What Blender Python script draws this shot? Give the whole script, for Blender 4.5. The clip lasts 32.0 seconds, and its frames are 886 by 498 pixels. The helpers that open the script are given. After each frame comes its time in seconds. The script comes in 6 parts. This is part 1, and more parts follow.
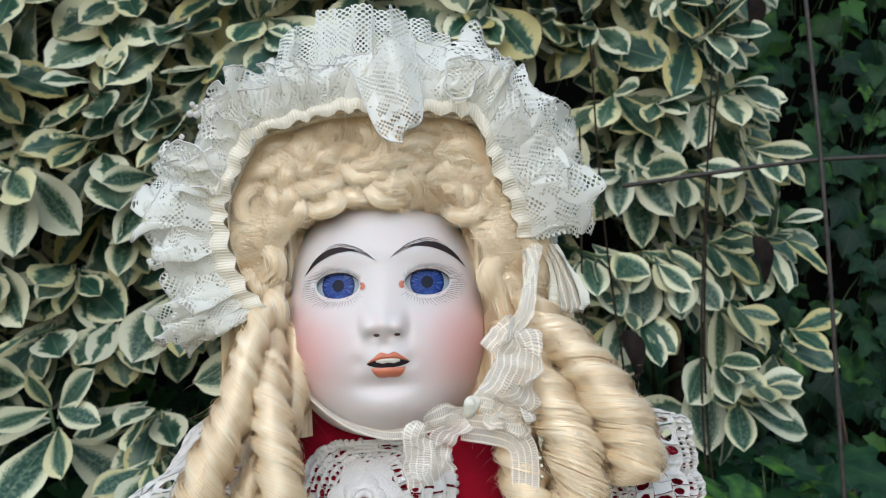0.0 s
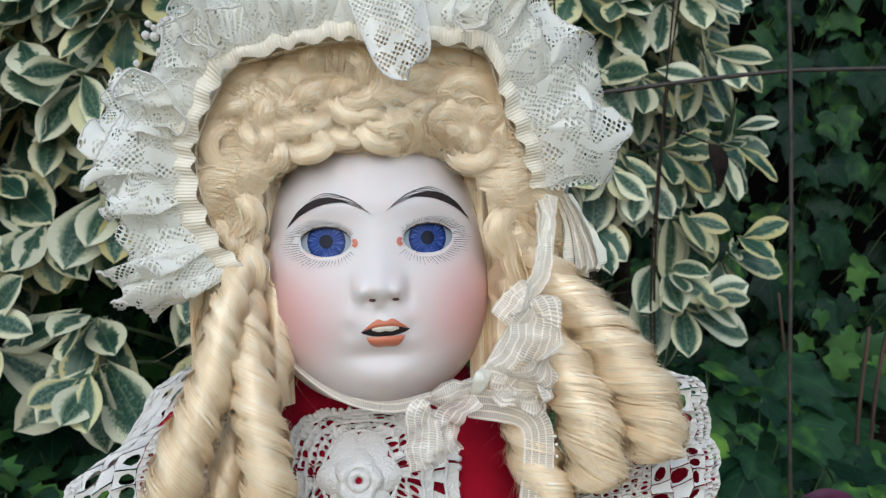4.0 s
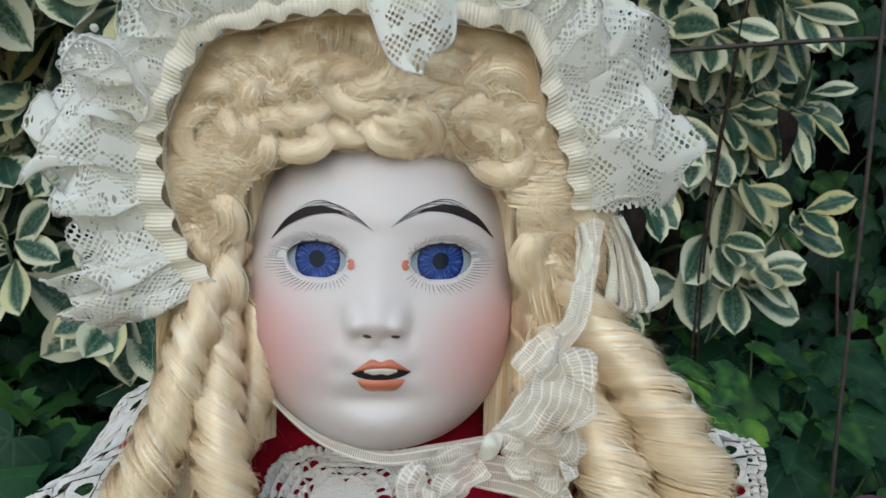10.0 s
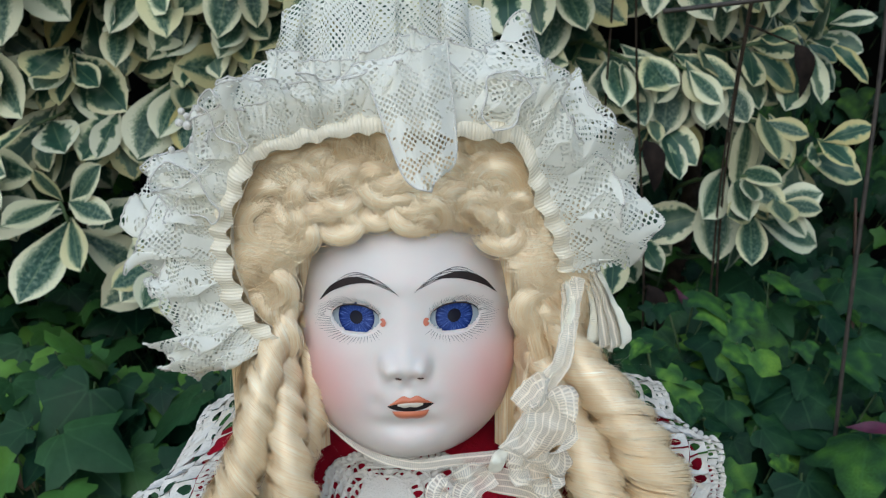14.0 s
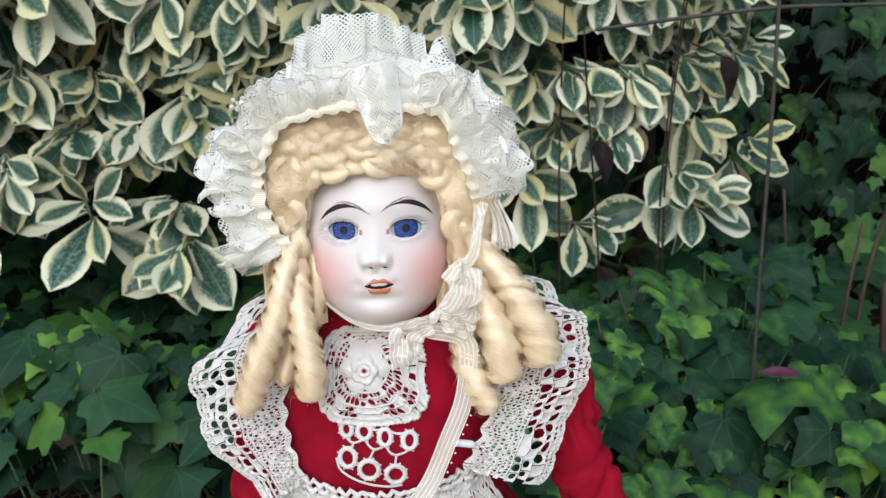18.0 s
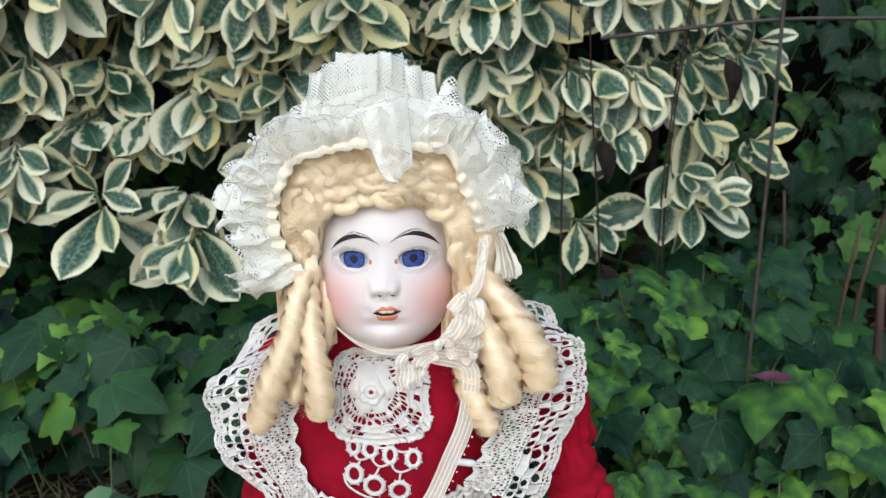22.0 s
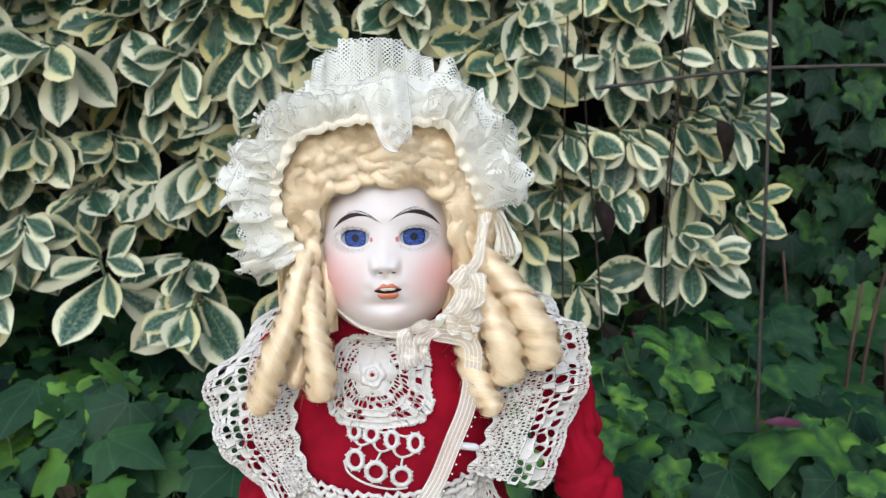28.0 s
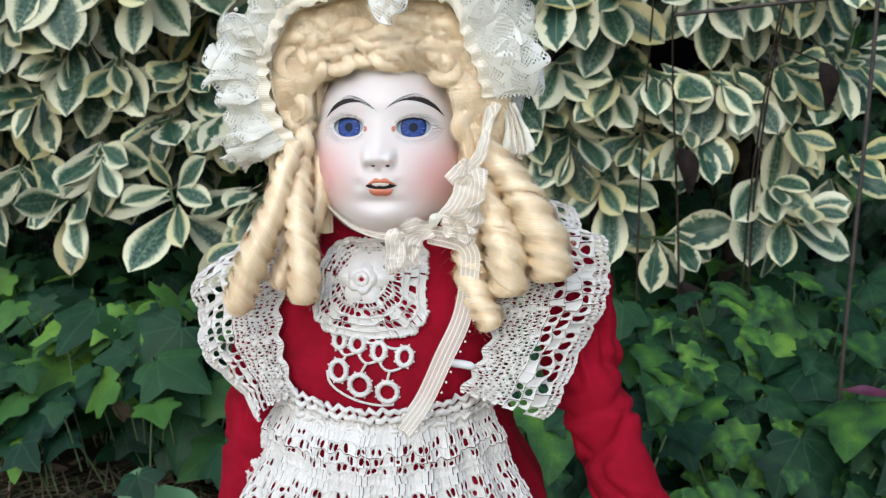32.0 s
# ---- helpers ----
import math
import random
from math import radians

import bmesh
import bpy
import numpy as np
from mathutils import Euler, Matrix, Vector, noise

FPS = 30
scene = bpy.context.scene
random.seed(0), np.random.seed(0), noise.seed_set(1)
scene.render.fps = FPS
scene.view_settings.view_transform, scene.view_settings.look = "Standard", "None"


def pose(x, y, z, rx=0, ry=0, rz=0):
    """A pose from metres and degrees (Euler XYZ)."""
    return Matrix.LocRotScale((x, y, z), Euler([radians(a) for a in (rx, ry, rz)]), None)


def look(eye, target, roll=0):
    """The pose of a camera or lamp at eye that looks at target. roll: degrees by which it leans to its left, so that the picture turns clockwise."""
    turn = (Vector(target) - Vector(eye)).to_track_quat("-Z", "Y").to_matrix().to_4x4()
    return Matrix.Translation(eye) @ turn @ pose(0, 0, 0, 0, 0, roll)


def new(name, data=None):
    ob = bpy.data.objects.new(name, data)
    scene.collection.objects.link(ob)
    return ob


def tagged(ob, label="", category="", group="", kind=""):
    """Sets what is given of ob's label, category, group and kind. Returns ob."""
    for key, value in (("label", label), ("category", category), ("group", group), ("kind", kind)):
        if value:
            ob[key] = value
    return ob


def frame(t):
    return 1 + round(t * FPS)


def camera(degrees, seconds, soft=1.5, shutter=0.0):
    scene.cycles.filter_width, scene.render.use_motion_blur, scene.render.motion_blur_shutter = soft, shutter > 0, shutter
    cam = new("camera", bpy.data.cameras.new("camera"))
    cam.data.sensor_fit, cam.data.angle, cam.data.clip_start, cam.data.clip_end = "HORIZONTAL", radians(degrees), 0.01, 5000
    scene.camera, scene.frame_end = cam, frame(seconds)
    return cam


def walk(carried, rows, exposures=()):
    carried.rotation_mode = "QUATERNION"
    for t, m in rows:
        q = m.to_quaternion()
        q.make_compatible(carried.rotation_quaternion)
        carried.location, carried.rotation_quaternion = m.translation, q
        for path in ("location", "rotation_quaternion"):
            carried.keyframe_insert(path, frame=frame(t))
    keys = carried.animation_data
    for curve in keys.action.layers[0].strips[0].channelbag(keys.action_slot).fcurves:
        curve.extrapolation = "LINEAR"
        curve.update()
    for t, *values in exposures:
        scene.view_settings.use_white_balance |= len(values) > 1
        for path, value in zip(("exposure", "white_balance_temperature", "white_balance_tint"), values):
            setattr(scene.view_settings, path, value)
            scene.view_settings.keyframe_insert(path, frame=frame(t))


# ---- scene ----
cam = camera(56.2, 32.0, soft=1.2)
METRES, EYE, TILT, LEAN, TURN = 0.95, 0.42, 4.0, 2.7, 0.0
ROWS = [
    (0.0, 0.0, 0.0, 0.0, 0.0, 0.0, -0.0),
    (0.5, 0.0025, 0.0001, -0.0015, -0.08, -0.38, -0.11),
    (1.0, -0.0069, 0.0105, -0.001, -1.01, -3.78, -0.66),
    (1.5, -0.0097, 0.0137, 0.0139, -0.91, -5.26, -0.94),
    (2.0, -0.0122, 0.015, 0.0136, -0.95, -5.53, -0.92),
    (2.5, -0.0121, 0.0165, 0.0119, -1.07, -5.91, -1.02),
    (4.5, -0.0249, 0.0371, 0.019, -5.66, -7.98, -0.72),
    (5.0, -0.028, 0.0368, 0.0176, -6.22, -8.08, -0.58),
    (5.5, -0.0257, 0.0359, 0.0175, -6.8, -8.17, -0.44),
    (6.0, -0.0268, 0.0362, 0.0173, -7.26, -8.19, -0.35),
    (6.5, -0.0285, 0.0407, 0.0193, -7.89, -8.27, -0.34),
    (7.0, -0.0396, 0.0918, 0.0359, -9.67, -14.83, 1.32),
    (7.5, -0.0437, 0.0924, 0.0381, -9.98, -15.81, 1.42),
    (8.0, -0.0449, 0.0931, 0.0377, -10.06, -15.83, 1.48),
    (8.5, -0.0332, 0.087, 0.0354, -9.39, -15.37, 0.8),
    (9.0, -0.0215, 0.0779, 0.0301, -1.23, -12.52, -4.09),
    (9.5, -0.0162, 0.0814, 0.0318, -0.72, -12.39, -4.23),
    (10.0, -0.0108, 0.0813, 0.0344, -0.82, -12.43, -4.25),
    (10.5, 0.0021, 0.0756, 0.0369, 0.74, -12.66, -4.56),
    (11.0, 0.0068, 0.0716, 0.0329, 1.25, -12.66, -4.59),
    (11.5, 0.0024, 0.071, 0.0307, 1.39, -12.67, -4.64),
    (12.0, 0.0006, 0.072, 0.0346, 1.41, -12.65, -4.56),
    (12.5, 0.0007, 0.0728, 0.0373, 1.39, -12.71, -4.43),
    (13.0, -0.003, 0.0702, 0.0357, 1.34, -12.72, -4.35),
    (13.5, -0.0031, 0.0684, 0.0573, 1.26, -13.18, -4.06),
    (14.0, -0.008, 0.0452, 0.0878, 0.83, -18.84, -1.58),
    (14.5, 0.0016, 0.0134, 0.1021, 0.52, -19.78, -1.27),
    (15.0, -0.001, -0.0256, 0.1097, 0.42, -19.85, -1.2),
    (15.5, 0.0053, -0.0627, 0.1107, 0.35, -19.89, -1.15),
    (17.5, 0.0095, -0.0859, 0.0988, 0.04, -18.82, -0.91),
    (18.0, 0.0105, -0.1013, 0.0988, -0.01, -17.72, -0.84),
    (18.5, 0.0133, -0.1097, 0.116, -0.0, -17.73, -0.75),
    (19.0, 0.0244, -0.1061, 0.1206, 1.21, -19.57, -0.94),
    (19.5, 0.078, -0.1048, 0.1304, 12.81, -21.06, -3.08),
    (20.0, 0.097, -0.1091, 0.1321, 16.52, -21.29, -3.6),
    (20.5, 0.1, -0.1089, 0.1287, 16.39, -21.25, -3.54),
    (21.0, 0.0982, -0.1077, 0.1336, 16.37, -21.22, -3.45),
    (21.5, 0.0741, -0.1025, 0.1335, 15.05, -20.89, -3.27),
    (22.0, 0.008, -0.1104, 0.1287, 0.45, -19.3, -1.77),
    (22.5, -0.0255, -0.1044, 0.1199, -4.65, -19.85, -0.76),
    (23.0, -0.0511, -0.0918, 0.1181, -11.17, -20.73, -0.04),
    (23.5, -0.0662, -0.0849, 0.1168, -14.33, -21.16, 0.19),
    (24.0, -0.0666, -0.0888, 0.1167, -14.46, -21.21, 0.29),
    (24.5, -0.0402, -0.1236, 0.1014, -8.57, -17.25, 1.08),
    (25.0, -0.0201, -0.1197, 0.0765, -5.47, -15.22, 0.68),
    (25.5, -0.0133, -0.1077, 0.0733, -5.49, -15.21, 0.79),
    (27.5, -0.0039, -0.1236, 0.0712, -5.34, -12.97, -1.2),
    (28.0, 0.0106, -0.1314, 0.0679, 0.42, -11.83, -1.09),
    (28.5, 0.0348, -0.1279, 0.0589, 2.92, -11.39, -1.32),
    (29.0, 0.049, -0.1326, 0.0569, 4.55, -10.93, -1.59),
    (29.5, 0.0712, -0.132, 0.0569, 6.43, -10.58, -1.86),
    (30.0, 0.0876, -0.1319, 0.0562, 9.22, -10.24, -2.29),
    (30.5, 0.088, -0.1212, 0.0467, 9.57, -10.29, -2.38),
    (31.0, 0.0836, -0.1129, 0.0466, 9.68, -11.17, -2.47),
    (31.5, 0.0725, -0.0992, 0.0466, 8.4, -13.7, -2.38),
    (32.0, 0.057, -0.0919, 0.0286, 7.86, -14.34, -2.14),
]
EXPOSE = [(0.0, -0.48, 5450, 7), (2.5, -0.54, 5450, 7), (6.5, -0.69, 5400, 5), (7.5, -0.83, 5450, 4), (12.5, -0.82, 5400, 3), (13.7, -0.76, 5350, 3), (15.5, -0.38, 5500, 5), (17.5, -0.17, 5600, 9), (27.0, -0.17, 5600, 9), (32.0, -0.20, 5550, 8)]
walk(cam, [(t, pose(0, 0, EYE, TILT, LEAN, TURN) @ pose(METRES * x, METRES * y, METRES * z, 90 + pitch, roll, yaw)) for t, x, y, z, yaw, pitch, roll in ROWS], EXPOSE)

# ---- world, sun, lens softness ----
cam.data.dof.use_dof = True
cam.data.dof.focus_distance = 0.28
cam.data.dof.aperture_fstop = 36.0

world = bpy.data.worlds.new("overcast_sky")
scene.world = world
world.use_nodes = True
wn, wl = world.node_tree.nodes, world.node_tree.links
sky = wn.new("ShaderNodeTexSky")
sky.sky_type, sky.sun_disc = "NISHITA", False
sky.sun_elevation, sky.sun_rotation = radians(38), radians(192)
sky.air_density, sky.dust_density = 1.4, 3.0
wl.new(sky.outputs[0], wn["Background"].inputs[0])
wn["Background"].inputs[1].default_value = 0.15
sun = new("sun", bpy.data.lights.new("sun", "SUN"))
sun.data.energy, sun.data.angle, sun.data.color = 2.7, radians(118), (0.91, 0.97, 1.0)
sun.matrix_world = look((-0.40, -1.0, 1.30), (0, 0.3, 0.3))


# ---- material helpers ----
def material(name, colour=(0.5, 0.5, 0.5), rough=0.6):
    m = bpy.data.materials.new(name)
    m.use_nodes = True
    n, l = m.node_tree.nodes, m.node_tree.links
    b = n["Principled BSDF"]
    b.inputs["Base Color"].default_value = (*colour, 1)
    b.inputs["Roughness"].default_value = rough
    return m, n, l, b


def ramp(n, l, source, stops):
    r = n.new("ShaderNodeValToRGB")
    while len(r.color_ramp.elements) < len(stops):
        r.color_ramp.elements.new(0.5)
    for e, (p, c) in zip(r.color_ramp.elements, stops):
        e.position, e.color = p, (*c, 1)
    l.new(source, r.inputs[0])
    return r.outputs[0]


def noise_tex(n, l, scale, detail=4, vec=None, rough=0.5):
    t = n.new("ShaderNodeTexNoise")
    t.inputs["Scale"].default_value, t.inputs["Detail"].default_value = scale, detail
    t.inputs["Roughness"].default_value = rough
    if vec is not None:
        l.new(vec, t.inputs["Vector"])
    return t.outputs[0]


def mathn(n, l, op, a, b=0.0, c=None):
    t = n.new("ShaderNodeMath")
    t.operation = op
    for i, v in enumerate((a, b, c)):
        if v is None:
            continue
        if isinstance(v, (int, float)):
            t.inputs[i].default_value = v
        else:
            l.new(v, t.inputs[i])
    return t.outputs[0]


def mixc(n, l, fac, a, b, mode="MIX"):
    t = n.new("ShaderNodeMix")
    t.data_type, t.blend_type = "RGBA", mode
    for i, v in ((0, fac), (6, a), (7, b)):
        if isinstance(v, (int, float)):
            t.inputs[i].default_value = v
        elif isinstance(v, tuple):
            t.inputs[i].default_value = (*v, 1)
        else:
            l.new(v, t.inputs[i])
    return t.outputs[2]


def bump(n, l, b, height, strength=0.3, distance=0.001):
    t = n.new("ShaderNodeBump")
    t.inputs["Strength"].default_value, t.inputs["Distance"].default_value = strength, distance
    l.new(height, t.inputs["Height"])
    l.new(t.outputs[0], b.inputs["Normal"])


def coords(n, which="Object"):
    return n.new("ShaderNodeTexCoord").outputs[which]


def sep(n, l, v):
    s = n.new("ShaderNodeSeparateXYZ")
    l.new(v, s.inputs[0])
    return s.outputs


def scaled(n, l, v, s):
    t = n.new("ShaderNodeMapping")
    t.inputs["Scale"].default_value = s
    l.new(v, t.inputs["Vector"])
    return t.outputs[0]


def chance(n, l):
    """A random number for a piece: by island in a joined mesh, by object for a single leaf."""
    a = n.new("ShaderNodeNewGeometry").outputs["Random Per Island"]
    o = n.new("ShaderNodeObjectInfo").outputs["Random"]
    return mathn(n, l, "FRACT", mathn(n, l, "ADD", a, o))


def holes(m, n, l, b, solid):
    """Lets light through where solid is 0."""
    t = n.new("ShaderNodeBsdfTransparent")
    x = n.new("ShaderNodeMixShader")
    l.new(solid, x.inputs[0])
    l.new(t.outputs[0], x.inputs[1])
    l.new(b.outputs[0], x.inputs[2])
    l.new(x.outputs[0], n["Material Output"].inputs[0])


# ---- materials: plants, ground, wire ----
def m_soil():
    m, n, l, b = material("soil", rough=0.95)
    v = coords(n)
    c = ramp(n, l, noise_tex(n, l, 9, 8, v, 0.7), [(0.3, (0.012, 0.009, 0.006)), (0.55, (0.04, 0.028, 0.018)), (0.75, (0.09, 0.066, 0.045))])
    # dry-grass tone in front, made paler to bounce light up at the face
    straw = ramp(n, l, noise_tex(n, l, 40, 8, v, 0.75), [(0.3, (0.15, 0.12, 0.07)), (0.7, (0.42, 0.36, 0.24))])
    x, y, _ = sep(n, l, v)
    s = n.new("ShaderNodeMapRange")
    l.new(mathn(n, l, "ADD", y, mathn(n, l, "MULTIPLY", noise_tex(n, l, 7, 4, v), 0.25)), s.inputs[0])
    s.inputs[1].default_value, s.inputs[2].default_value = 0.66, 0.44
    l.new(mixc(n, l, s.outputs[0], c, straw), b.inputs["Base Color"])
    bump(n, l, b, noise_tex(n, l, 60, 8, v, 0.7), 1.0, 0.01)
    return m


def m_variegated():
    m, n, l, b = material("variegated_leaf", rough=0.37)
    u, v, _ = sep(n, l, coords(n, "UV"))
    r = chance(n, l)
    geo = coords(n)
    edge = mathn(n, l, "ABSOLUTE", u)
    wob = noise_tex(n, l, 85, 5, geo, 0.65)
    ragged = mathn(n, l, "ADD", edge, mathn(n, l, "MULTIPLY", mathn(n, l, "SUBTRACT", wob, 0.5), 1.25))
    tip = mathn(n, l, "MULTIPLY", mathn(n, l, "POWER", v, 6.0), 0.35)
    ragged = mathn(n, l, "ADD", ragged, tip)
    limit = mathn(n, l, "ADD", mathn(n, l, "MULTIPLY", r, 0.34), 0.42)
    zone = mathn(n, l, "ADD", mathn(n, l, "SUBTRACT", ragged, limit), 0.5)
    green = ramp(n, l, noise_tex(n, l, 26, 4, geo), [(0.3, (0.016, 0.052, 0.034)), (0.50, (0.040, 0.096, 0.062)), (0.60, (0.11, 0.165, 0.115)), (0.72, (0.20, 0.25, 0.16))])
    cream = ramp(n, l, mathn(n, l, "FRACT", mathn(n, l, "MULTIPLY", r, 7.3)), [(0.0, (0.74, 0.72, 0.53)), (0.45, (0.78, 0.74, 0.50)), (0.8, (0.70, 0.64, 0.36)), (1.0, (0.56, 0.47, 0.18))])
    pale = ramp(n, l, noise_tex(n, l, 60, 3, geo), [(0.35, (0.15, 0.22, 0.13)), (0.65, (0.30, 0.36, 0.20))])
    fringe = ramp(n, l, zone, [(0.38, (0, 0, 0)), (0.44, (1, 1, 1))])
    edge_of = ramp(n, l, zone, [(0.50, (0, 0, 0)), (0.55, (1, 1, 1))])
    col = mixc(n, l, fringe, green, pale)
    col = mixc(n, l, edge_of, col, cream)
    vein = mathn(n, l, "LESS_THAN", edge, 0.035)
    col = mixc(n, l, mathn(n, l, "MULTIPLY", vein, 0.35), col, (0.30, 0.36, 0.18))
    age = ramp(n, l, mathn(n, l, "FRACT", mathn(n, l, "MULTIPLY", r, 23.7)), [(0.0, (0.74, 0.72, 0.66)), (0.5, (0.95, 0.95, 0.95)), (1.0, (1.06, 1.06, 1.02))])
    col = mixc(n, l, 1.0, col, age, "MULTIPLY")
    l.new(col, b.inputs["Base Color"])
    b.inputs["Specular IOR Level"].default_value = 0.34
    bump(n, l, b, noise_tex(n, l, 140, 3, geo), 0.15, 0.002)
    leafy(m, n, l, b, col)
    return m


def leafy(m, n, l, b, col):
    """A share of the light passes through the blade."""
    t = n.new("ShaderNodeBsdfTranslucent")
    l.new(col, t.inputs[0])
    x = n.new("ShaderNodeMixShader")
    x.inputs[0].default_value = 0.14
    l.new(b.outputs[0], x.inputs[1])
    l.new(t.outputs[0], x.inputs[2])
    l.new(x.outputs[0], n["Material Output"].inputs[0])


def m_ivy(young=0.0):
    m, n, l, b = material("ivy_leaf", rough=0.45)
    b.inputs["Specular IOR Level"].default_value = 0.16
    u, v, _ = sep(n, l, coords(n, "UV"))
    r = chance(n, l)
    geo = coords(n)
    clump = noise_tex(n, l, 2.6, 1, geo)
    tone = mathn(n, l, "ADD", mathn(n, l, "MULTIPLY", r, 0.66), mathn(n, l, "MULTIPLY", mathn(n, l, "SUBTRACT", clump, 0.42 - young), 1.1))
    base = ramp(n, l, tone, [(0.0, (0.006, 0.022, 0.012)), (0.30, (0.011, 0.036, 0.016)), (0.55, (0.026, 0.068, 0.025)), (0.76, (0.065, 0.15, 0.026)), (0.97, (0.16, 0.29, 0.035))])
    mott = ramp(n, l, noise_tex(n, l, 45, 4, geo), [(0.3, (0.78, 0.78, 0.78)), (0.7, (1.18, 1.18, 1.18))])
    col = mixc(n, l, 1.0, base, mott, "MULTIPLY")
    ang = mathn(n, l, "ARCTAN2", u, v)
    rad = mathn(n, l, "SQRT", mathn(n, l, "ADD", mathn(n, l, "MULTIPLY", u, u), mathn(n, l, "MULTIPLY", v, v)))
    ray = mathn(n, l, "MULTIPLY", rad, mathn(n, l, "ABSOLUTE", mathn(n, l, "SINE", mathn(n, l, "MULTIPLY", ang, 4.4))))
    vein = mathn(n, l, "LESS_THAN", ray, 0.055)
    col = mixc(n, l, mathn(n, l, "MULTIPLY", vein, 0.13), col, (0.10, 0.20, 0.08))
    l.new(col, b.inputs["Base Color"])
    bump(n, l, b, noise_tex(n, l, 120, 4, geo), 0.25, 0.003)
    leafy(m, n, l, b, col)
    return m


def m_plain(name, dark, light, scale=40, rough=0.7, stretch=(1, 1, 1), relief=0.3):
    m, n, l, b = material(name, rough=rough)
    v = scaled(n, l, coords(n), stretch)
    t = noise_tex(n, l, scale, 6, v, 0.6)
    l.new(ramp(n, l, t, [(0.3, dark), (0.7, light)]), b.inputs["Base Color"])
    bump(n, l, b, t, relief, 0.002)
    return m


SOIL = m_soil()
VARI = m_variegated()
IVY = m_ivy()
YOUNG_IVY = m_ivy(0.12)
WIRE = m_plain("rusty_wire", (0.02, 0.016, 0.013), (0.07, 0.052, 0.04), 90, 0.6)
TWIG = m_plain("twig_bark", (0.018, 0.013, 0.009), (0.06, 0.043, 0.03), 60, 0.85)
GREENSTEM = m_plain("green_stem", (0.05, 0.09, 0.03), (0.13, 0.17, 0.07), 60, 0.6)
DEADLEAF = m_plain("dead_leaf", (0.010, 0.008, 0.007), (0.030, 0.021, 0.017), 70, 0.8)
TAN = m_plain("dry_leaf", (0.16, 0.10, 0.06), (0.36, 0.26, 0.17), 70, 0.8)
PINK = m_plain("magenta_leaf", (0.035, 0.004, 0.014), (0.09, 0.011, 0.036), 50, 0.5)
# near black on purpose: the colour stands for deep shade between the leaves
DARK_BACKING = m_plain("painted_gap_shade", (0.004, 0.004, 0.003), (0.012, 0.011, 0.009), 12, 0.95)
for dull in (DEADLEAF, DARK_BACKING, SOIL, TWIG):
    dull.node_tree.nodes["Principled BSDF"].inputs["Specular IOR Level"].default_value = 0.08


# ---- geometry collector ----
class Geo:
    """Vertices, faces, face materials and one UV for each vertex."""

    def __init__(self):
        self.v, self.f, self.m, self.uv = [], [], [], []

    def add(self, verts, faces, mat=0, uv=None):
        o = len(self.v)
        self.v.extend(tuple(p) for p in verts)
        self.uv.extend(uv if uv is not None else [(0.0, 0.0)] * len(verts))
        self.f.extend(tuple(i + o for i in f) for f in faces)
        self.m.extend([mat] * len(faces))

    def grid(self, rows, mat=0, uv=None, closed=False):
        """rows: equally long lists of points; closed joins the last column to the first."""
        h, w = len(rows), len(rows[0])
        fs = []
        for i in range(h - 1):
            for j in range(w if closed else w - 1):
                k = (j + 1) % w
                fs.append((i * w + j, i * w + k, (i + 1) * w + k, (i + 1) * w + j))
        self.add([p for r in rows for p in r], fs, mat, None if uv is None else [q for r in uv for q in r])

    def tube(self, path, radii, sides=8, mat=0, flat=1.0, cap=True, twist=0.0, lobes=0, depth=0.0):
        """A tube along path, with an optional spiral of lobes; the UV runs in metres round and along."""
        rows, uvs, run = [], [], 0.0
        up = Vector((0.0, -1.0, 0.3))
        pts = [Vector(p) for p in path]
        for i, p in enumerate(pts):
            d = (pts[min(i + 1, len(pts) - 1)] - pts[max(i - 1, 0)]).normalized()
            if i:
                run += (p - pts[i - 1]).length
            a = d.cross(up)
            a = a.normalized() if a.length > 1e-6 else Vector((1, 0, 0))
            c = a.cross(d).normalized()
            up = c
            r = radii[i] if isinstance(radii, (list, tuple)) else radii
            row, uvr = [], []
            for k in range(sides):
                q = 2 * math.pi * k / sides
                rr = r * (1 + depth * math.cos(lobes * q - twist * run)) if lobes else r
                row.append(p + a * (rr * math.cos(q)) + c * (rr * flat * math.sin(q)))
                uvr.append((q / 6.2832 * 0.02 + run * twist * 0.0012, run))
            rows.append(row)
            uvs.append(uvr)
        n0 = len(self.v)
        self.grid(rows, mat, uvs, closed=True)
        if cap:
            self.f.append(tuple(n0 + k for k in range(sides))[::-1])
            e = n0 + (len(rows) - 1) * sides
            self.f.append(tuple(e + k for k in range(sides)))
            self.m.extend([mat, mat])

    def mesh(self, name, mats, smooth=True):
        me = bpy.data.meshes.new(name)
        me.from_pydata(self.v, [], self.f)
        for x in mats:
            me.materials.append(x)
        me.polygons.foreach_set("material_index", self.m)
        me.polygons.foreach_set("use_smooth", [smooth] * len(self.f))
        layer = me.uv_layers.new(name="UVMap")
        loops = np.zeros(len(me.loops), dtype=np.int32)
        me.loops.foreach_get("vertex_index", loops)
        layer.data.foreach_set("uv", np.array(self.uv, dtype=np.float32)[loops].ravel())
        me.update()
        return me


def part(name, geo, mats, parent=None, label="", smooth=True):
    ob = new(name, geo if isinstance(geo, bpy.types.Mesh) else geo.mesh(name, mats, smooth))
    if parent is not None:
        ob.parent = parent
    return tagged(ob, label)


